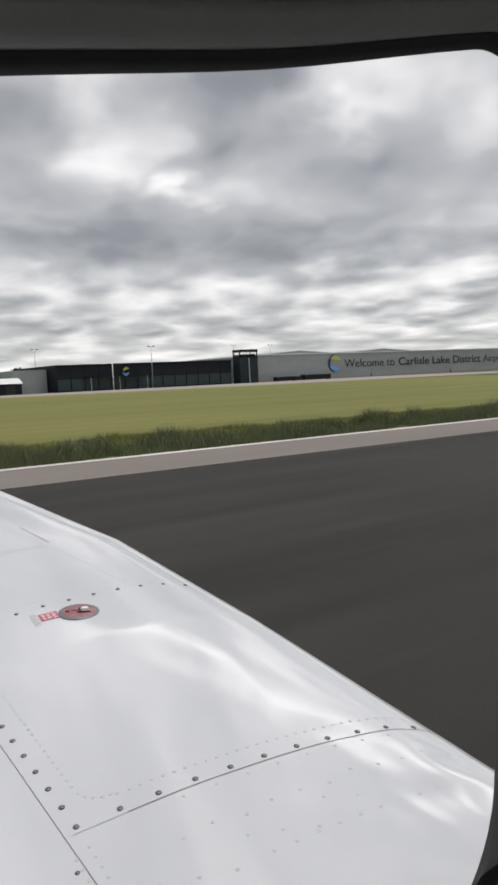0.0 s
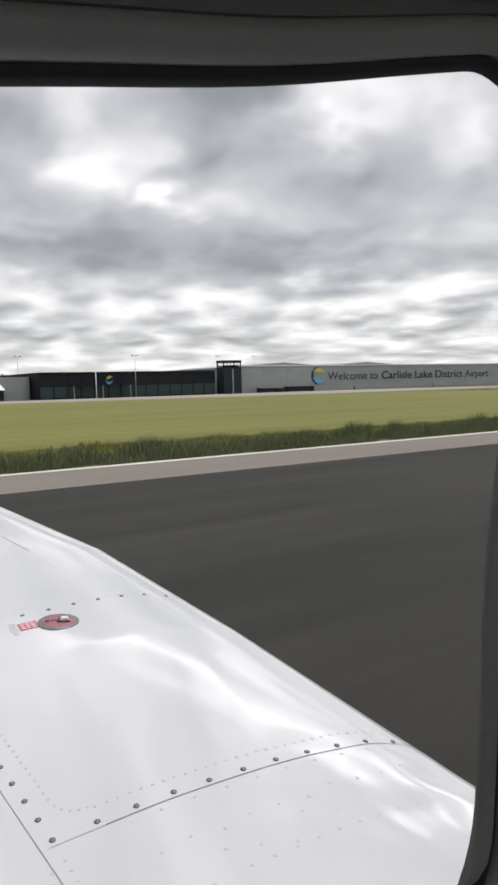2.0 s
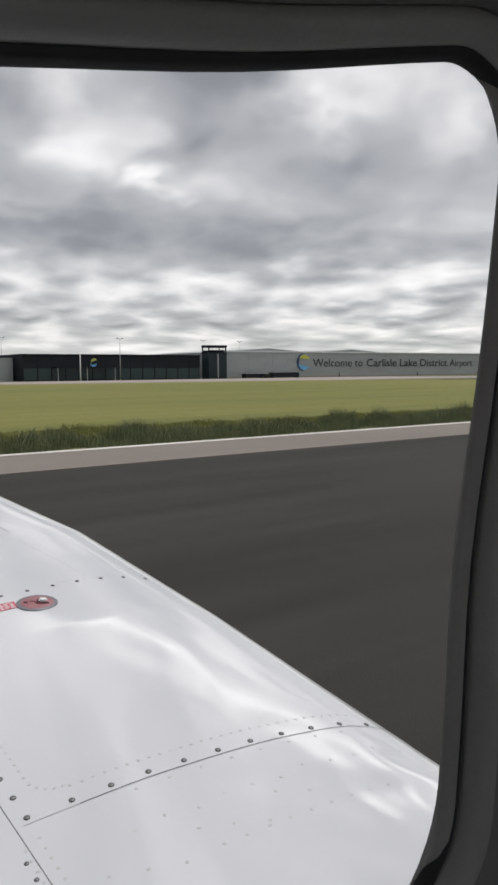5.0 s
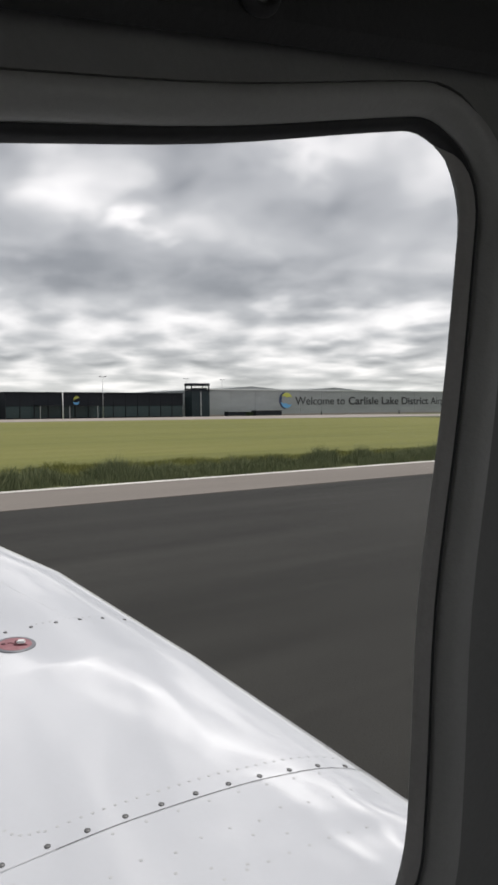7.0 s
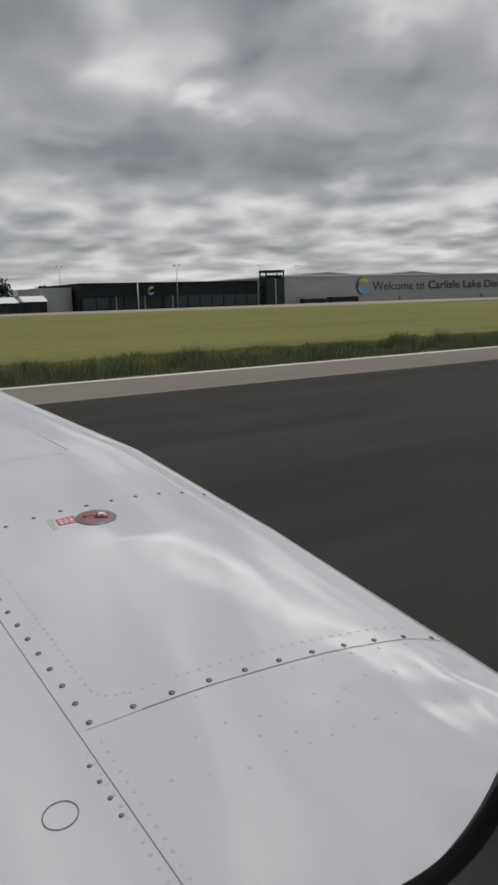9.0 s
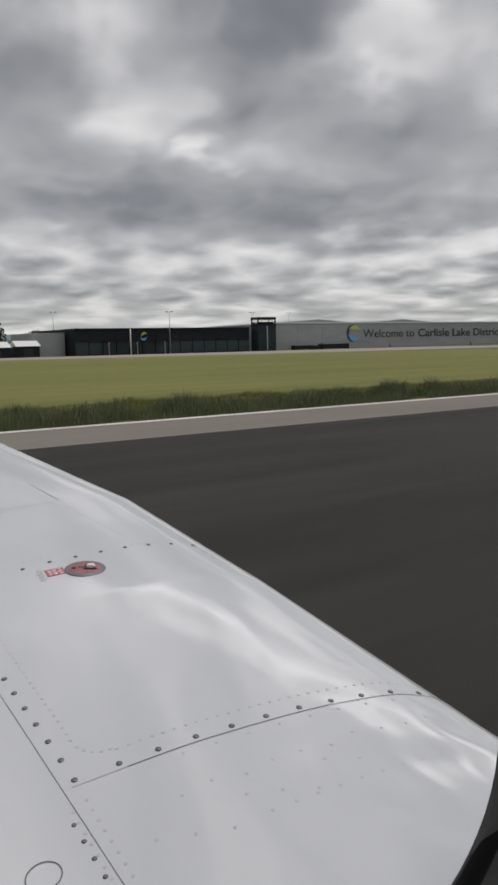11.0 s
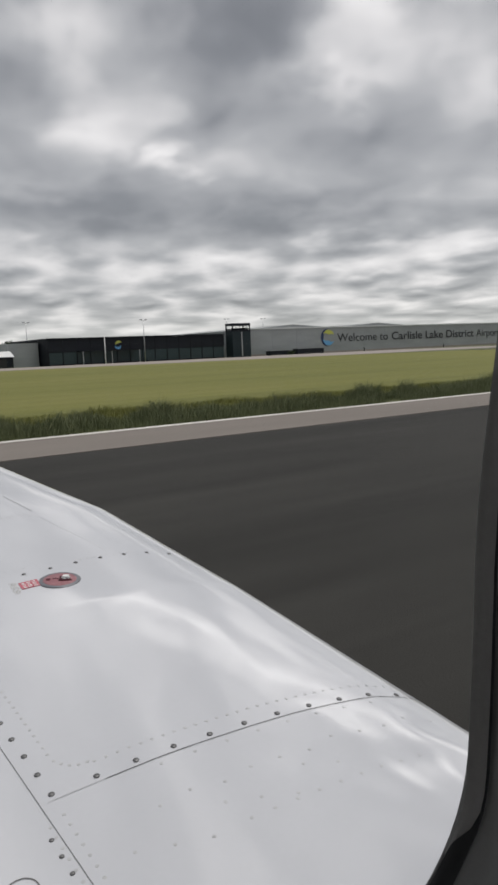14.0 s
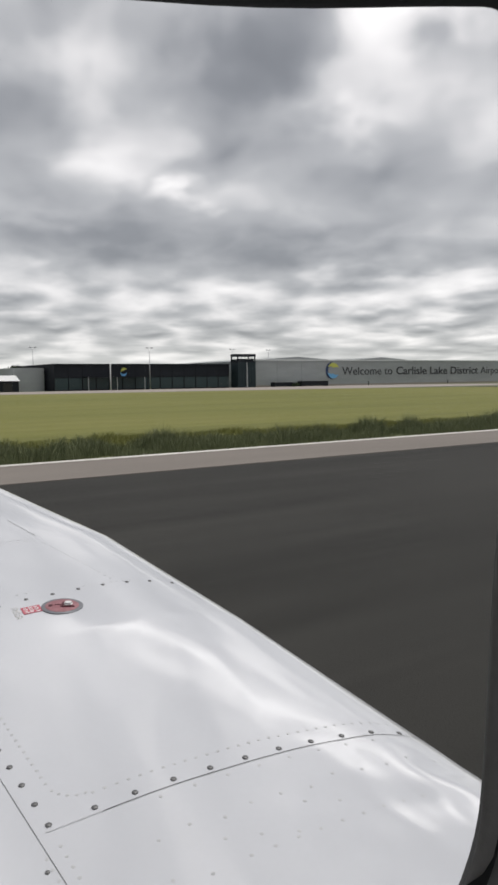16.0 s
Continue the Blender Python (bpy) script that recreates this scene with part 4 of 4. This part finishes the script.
def control_tower():
    b = thing("control_tower", "dark teal square control tower with a glazed top", "tower")
    x0, x1, y0, y1 = 129.6, 136.3, FACADE - 2.4, FACADE + 1.4
    n = 4
    for i in range(n):
        a, c = x0 + (x1 - x0) * i / n, x0 + (x1 - x0) * (i + 1) / n
        part("wall_panel", boxed(a + 0.02, c - 0.02, y0, y0 + 0.25, 0.0, 7.7), TEAL_CLAD, b)
    part("shaft", boxed(x0 + 0.02, x1 - 0.02, y0 + 0.26, y1, -0.05, 7.7), TEAL_CLAD, b)
    part("cab_floor", boxed(x0 - 0.1, x1 + 0.1, y0 - 0.1, y1 + 0.1, 7.7, 8.0), DARK_CLAD, b)
    for i in range(5):
        w = (x1 - x0 - 0.2) / 5
        a = x0 + 0.1 + i * w
        g = part("window", boxed(a + 0.06, a + w - 0.06, y0, y0 + 0.05, 8.0, 9.45), PERSPEX, b, "pale tinted control room glazing")
        part("mullion", boxed(a - 0.06, a + 0.06, y0 - 0.03, y0 + 0.08, 8.0, 9.45), DARK_CLAD, g)
    for k in (x0 + 0.02, x1 - 0.08):
        part("window", boxed(k, k + 0.06, y0 + 0.1, y1 - 0.1, 8.0, 9.45), PERSPEX, b, "pale tinted control room glazing")
    for k in (x0 + 0.02, x1 - 0.32):
        for q in (y0 + 0.06, y1 - 0.3):
            part("corner_post", boxed(k, k + 0.3, q, q + 0.3, 8.0, 9.45), DARK_CLAD, b)
    part("blind", boxed(x0 + 0.4, x1 - 0.4, y1 - 0.12, y1 - 0.08, 8.0, 8.7), GREY_CLAD, b, "pale half-height back wall")
    part("desk", boxed(x0 + 0.5, x1 - 0.5, y0 + 0.5, y0 + 1.2, 8.0, 8.75), DARK_CLAD, b, "dark control desk")
    part("roof", boxed(x0 - 0.06, x1 + 0.06, y0 - 0.08, y1 + 0.08, 9.45, 10.2, bevel=0.04), DARK_CLAD, b, "thick dark flat roof")
    part("corner_strip", boxed(x0 + 3.2, x0 + 3.5, y0 - 0.14, y0 - 0.01, 0.2, 7.6), GALVANISED, b, "pale vertical strip")
    return b


def shed(x, y, w, d, h):
    b = thing("shed", "small dark shed with a white pitched roof", "shed", group="sheds by the terminal")
    part("walls", boxed(x, x + w, y, y + d, -0.1, h), DARK_CLAD, b)
    part("roof", gable_roof(bmesh.new(), x, x + w, y, y + d, h, 1.5), WHITE_SHEET, b, "white sheet roof")
    part("door", boxed(x + w * 0.3, x + w * 0.7, y - 0.08, y - 0.01, 0, h * 0.8), BLACK_PAINT, b)


def mast(x, y, h):
    b = thing("light_mast", "slim grey floodlight mast with two heads", "light mast", (x, y, -0.05), group="floodlight masts")
    part("pole", tube(bmesh.new(), (0, 0, 0), (0, 0, h), 0.13, 0.07, 10), GALVANISED, b, smooth=True)
    part("crossbar", boxed(-0.9, 0.9, -0.05, 0.05, h - 0.05, h + 0.05), GALVANISED, b)
    for s in (-0.8, 0.8):
        part("lamp_head", boxed(s - 0.3, s + 0.3, -0.35, 0.15, h + 0.06, h + 0.22, bevel=0.04), GALVANISED, b)


long_building()
hangar()
control_tower()
for x, y, w, d, h in ((24, 212, 8, 7, 2.4), (36, 208, 8, 7, 2.6), (47, 206, 8, 7, 2.6), (57, 207, 6, 6, 2.8)):
    shed(x, y, w, d, h)
for x, y, h in ((46, 222, 12.5), (74, 226, 12.5), (98, 200, 11.5), (142, 224, 12.5), (166, 236, 13.0), (10, 240, 12.0)):
    mast(x, y, h)
flagpole = thing("pole", "plain white pole before the terminal", "pole", (85, 198, 0))
part("shaft", tube(bmesh.new(), (0, 0, 0), (0, 0, 7.0), 0.16, 0.12, 10), WHITE_SHEET, flagpole, smooth=True)


# ---------------------------------------------------------------- plants
def leaf_cloud(bm, centre, radius, count, size, rng, squash=0.8):
    for _ in range(count):
        d = Vector((rng.gauss(0, 1), rng.gauss(0, 1), rng.gauss(0, 1))).normalized()
        r = radius * (0.55 + 0.5 * rng.random())
        p = Vector(centre) + Vector((d.x * r, d.y * r, d.z * r * squash))
        q = Euler((rng.uniform(0, 6.3), rng.uniform(0, 6.3), rng.uniform(0, 6.3))).to_matrix()
        s = size * rng.uniform(0.6, 1.3)
        vs = [bm.verts.new(p + q @ Vector(c) * s) for c in ((-0.5, -0.35, 0), (0.45, -0.45, 0.12), (0.6, 0.3, 0), (-0.1, 0.55, 0.15), (-0.6, 0.2, 0))]
        bm.faces.new(vs)


def tree(x, y, h, w, seed, name="tree", group="", lean=0.0):
    rng = random.Random(seed)
    t = thing(name, "broad dark green deciduous tree in full leaf", "tree", (x, y, -0.06), rng.uniform(0, 360), group)
    bm = bmesh.new()
    tube(bm, (0, 0, 0), (lean, 0, h * 0.45), h * 0.032, h * 0.020, 9)
    limbs = []
    for i in range(6):
        a = i * 1.05 + rng.random()
        top = Vector((lean + math.cos(a) * w * rng.uniform(0.18, 0.36), math.sin(a) * w * rng.uniform(0.18, 0.36), h * rng.uniform(0.5, 0.85)))
        tube(bm, (lean * 0.8, 0, h * rng.uniform(0.25, 0.42)), top, h * 0.013, h * 0.004, 6)
        limbs.append(top)
    part("trunk", bm, BARK, t, "dark rough bark")
    bm = bmesh.new()
    for p in limbs:
        leaf_cloud(bm, p, w * rng.uniform(0.17, 0.26), 110, h * 0.055, rng)
    for i in range(9):
        a, q = rng.uniform(0, 6.28), math.sqrt(rng.random())
        leaf_cloud(bm, (lean + math.cos(a) * q * w * 0.38, math.sin(a) * q * w * 0.38, h * (0.90 - 0.34 * q * rng.random() - 0.22 * q)), w * rng.uniform(0.11, 0.2), 90, h * 0.05, rng)
    part("crown", bm, LEAF, t, "dense uneven leafy crown")
    return t


def belt(name, label, path, height, depth, step, size, mat, seed):
    """A hedge or a far wood: leaf clumps along a line."""
    rng = random.Random(seed)
    bm = bmesh.new()
    for (xa, ya), (xb, yb) in zip(path, path[1:]):
        a, b = Vector((xa + AIRFIELD_X, ya, 0)), Vector((xb + AIRFIELD_X, yb, 0))
        n = max(1, int((b - a).length / step))
        for i in range(n):
            p = a.lerp(b, (i + rng.random()) / n)
            hh = height * rng.uniform(0.7, 1.15) * (0.85 + 0.25 * noise.noise((p.x * 0.01, p.y * 0.01, seed)))
            for k in range(3):
                leaf_cloud(bm, (p.x + rng.uniform(-step, step), p.y + rng.uniform(-depth, depth), hh * rng.uniform(0.25, 0.6)), hh * 0.45, 12, size, rng, 0.9)
    ob = link_mesh(name, bm, mat)
    return tagged(ob, label, "hedge" if height < 4 else "woodland", kind="stuff")


# wood that stands behind the field, and lone trees
rng = random.Random(5)
for i in range(15):
    tree(-84 - i * 11 + rng.uniform(-3, 3), 318 + rng.uniform(-18, 22), rng.uniform(18, 24), rng.uniform(13, 18), 40 + i, group="copse by the field")
for i, (x, y, h, w) in enumerate(((72, 450, 12, 15), (190, 480, 10, 12), (16, 262, 9.5, 8), (30, 285, 11.5, 9), (40, 270, 8, 10), (52, 300, 9, 12), (60, 285, 8.5, 9), (66, 262, 10.5, 11), (104, 330, 10, 9), (-10, 330, 11, 11), (-38, 400, 12, 14))):
    tree(x, y, h, w, 80 + i, group="lone trees")
belt("hedge", "low dark hedge along the field's far edge", [(-600, 172), (-200, 165), (30, 153)], 1.3, 0.8, 2.2, 0.5, LEAF, 7)
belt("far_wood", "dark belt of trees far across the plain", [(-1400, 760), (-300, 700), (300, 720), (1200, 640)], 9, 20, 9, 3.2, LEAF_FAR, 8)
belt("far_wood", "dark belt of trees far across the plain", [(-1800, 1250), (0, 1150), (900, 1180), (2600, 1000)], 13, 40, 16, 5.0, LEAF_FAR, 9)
for i, (x, y) in enumerate(((282, 199), (287, 198.5), (149, 199))):
    rr = random.Random(60 + i)
    s = thing("shrub", "low rounded dark green shrub beside the wall", "shrub", (x, y, -0.02), group="shrubs by the wall")
    bm = bmesh.new()
    for k in range(5):
        leaf_cloud(bm, (rr.uniform(-0.9, 0.9), rr.uniform(-0.5, 0.5), 0.6), 0.7, 70, 0.3, rr)
    part("leaves", bm, LEAF, s)


def ridge(name, label, r, az0, az1, base, amp, seed, mat):
    """A far line of hills on a circle round the airfield."""
    bm = bmesh.new()
    prev = None
    for i in range(161):
        a = radians(az0 + (az1 - az0) * i / 160)
        h = base + amp * (noise.noise((i * 0.045, seed, 0)) + 0.5 * noise.noise((i * 0.13, seed, 3)) + 0.18 * noise.noise((i * 0.5, seed, 5)))
        cur = [bm.verts.new((q * math.cos(a), q * math.sin(a), z)) for q, z in ((r - 350, -1), (r - 120, max(h, 3) * 0.7), (r, max(h, 3)), (r + 300, -1))]
        if prev:
            for k in range(3):
                bm.faces.new((prev[k], prev[k + 1], cur[k + 1], cur[k]))
        prev = cur
    bmesh.ops.recalc_face_normals(bm, faces=bm.faces)
    return tagged(link_mesh(name, bm, mat, True), label, "hills", kind="structure")


HILL_NEAR = mottled("wooded_hills", (0.035, 0.055, 0.045), (0.075, 0.105, 0.075), 0.01, rough=1.0, fine=0.06)
# distance haze is mixed into this pale blue; the air itself is clear
HILL_FAR = mottled("haze_tinted_hills", (0.14, 0.185, 0.22), (0.19, 0.235, 0.26), 0.004, rough=1.0, fine=0.03)
ridge("backdrop_hills", "low wooded hills on the horizon", 2300, -20, 200, 26, 16, 2.3, HILL_NEAR)
ridge("backdrop_hills", "far hills with pale blue haze put into their colour", 4300, -20, 200, 75, 45, 7.7, HILL_FAR)


def tufts(name, label, category, x0, x1, y0, y1, count, h, mat, seed, clump):
    """Upright grass blades in uneven clumps."""
    rng = random.Random(seed)
    verts, faces = [], []
    while len(faces) < count:
        x, y = rng.uniform(x0, x1), rng.uniform(y0, y1)
        g = 0.42 + 0.40 * noise.noise((x * clump * 0.3, y * clump * 0.4, seed)) + 0.75 * noise.noise((x * clump, y * clump * 1.3, seed + 9)) + 0.35 * noise.noise((x * clump * 2.6, y * clump * 2.6, seed + 4))
        if rng.random() > 0.30 + g:
            continue
        rim = min(1.0, 0.25 + (y - y0) / 0.6) * min(1.0, 0.2 + (y1 - y) / 1.2)
        hh = max(0.04, h * (0.25 + 1.15 * max(g, 0)) * (0.25 + 0.75 * rng.random() + 0.35 * rng.random() ** 5) * rim)
        a = rng.uniform(0, 6.28)
        wx, wy = math.cos(a) * 0.0055, math.sin(a) * 0.0055
        lx, ly = rng.gauss(0, 0.24) * hh, rng.gauss(0, 0.3) * hh
        k = len(verts)
        verts += [(x - wx, y - wy, 0), (x + wx, y + wy, 0), (x + lx * 0.4 + wx * 0.7, y + ly * 0.4 + wy * 0.7, hh * 0.6), (x + lx, y + ly, hh), (x + lx * 0.4 - wx * 0.7, y + ly * 0.4 - wy * 0.7, hh * 0.6)]
        faces.append((k, k + 1, k + 2, k + 3, k + 4))
    me = bpy.data.meshes.new(name)
    me.from_pydata(verts, [], faces)
    me.materials.append(mat)
    return tagged(new(name, me), label, category, kind="stuff")


tufts("verge_grass", "tall rough dark grass and weeds beside the shoulder", "grass", -4, 85, EDGE_OUT + 0.03, EDGE_OUT + 2.6, 260000, 0.50, BLADE, 3, 0.9)
tufts("crop_edge", "loose yellow-green crop stalks along the field's edge", "crop", -4, 85, EDGE_OUT + 1.6, EDGE_OUT + 6.5, 130000, 0.22, STALK, 4, 0.6)


# ---------------------------------------------------------------- small airfield things
def mound(x, y, lx, ly, turn, seed):
    rng = random.Random(seed)
    bm = bmesh.new()
    for _ in range(26):
        a, q = rng.uniform(0, 6.28), math.sqrt(rng.random())
        leaf_cloud(bm, (math.cos(a) * q * lx, math.sin(a) * q * ly, 0.1), 0.45, 50, 0.3, rng, 0.5)
    ob = link_mesh("weed_clump", bm, BLADE)
    ob.matrix_world = pose(x + AIRFIELD_X, y, 0, 0, 0, turn)
    return tagged(ob, "low clump of uncut weeds in the field", "weeds", group="weed clumps", kind="stuff")


mound(95.5, 33.0, 2.2, 0.8, 0, 1)
mound(125, 57.5, 5.5, 1.2, -30, 2)
mound(163, 74, 3.5, 1.4, -20, 3)
board = thing("taxiway_sign", "small yellow taxiway sign with black marks", "sign", (95.8, 32.4, 0.02))
part("panel", boxed(-0.6, 0.6, -0.06, 0.06, 0.35, 1.05, bevel=0.02), YELLOW, board, "yellow panel")
part("marks", boxed(-0.32, 0.3, -0.075, -0.062, 0.6, 0.8), BLACK_PAINT, board, "black unreadable bar")
for x in (-0.45, 0.45):
    part("leg", tube(bmesh.new(), (x, 0, 0), (x, 0, 0.36), 0.03, 0.03, 8), GALVANISED, board)
sheet("hold_marking", [(137, 62), (148, 57), (151, 62), (140, 67)], 0.021, RED_PAINT, "red painted patch on the taxiway", "painted marking", 0.004)
sheet("taxi_line", [(170.3, EDGE_OUT + 3), (170.6, EDGE_OUT + 3), (131.3, 110), (131.0, 110)], 0.021, YELLOW, "thin yellow guide line on the taxiway", "painted marking", 0.004)
for x in (182, 222, 268, 279, 300):
    p = thing("bollard", "short dark bollard before the wall", "bollard", (x, 200.5, -0.02), group="bollards by the wall")
    part("post", tube(bmesh.new(), (0, 0, 0), (0, 0, 1.3), 0.16, 0.14, 10), DARK_CLAD, p, smooth=True)


def container(x, w, d, h):
    b = thing("storage_container", "low dark storage container beside the tower", "container", (x, 200.5, -0.02), group="containers by the tower")
    part("body", boxed(0, w, 0, d, 0.15, h, bevel=0.04), DARK_CLAD, b)
    part("lid", boxed(-0.05, w + 0.05, -0.05, d + 0.05, h, h + 0.1), GALVANISED, b, "grey lid")
    for k in (0.3, w - 0.5):
        part("skid", boxed(k, k + 0.2, 0, d, 0.0, 0.15), BLACK_PAINT, b)


container(142, 7.5, 2.2, 1.4)
container(153, 11, 2.4, 1.7)
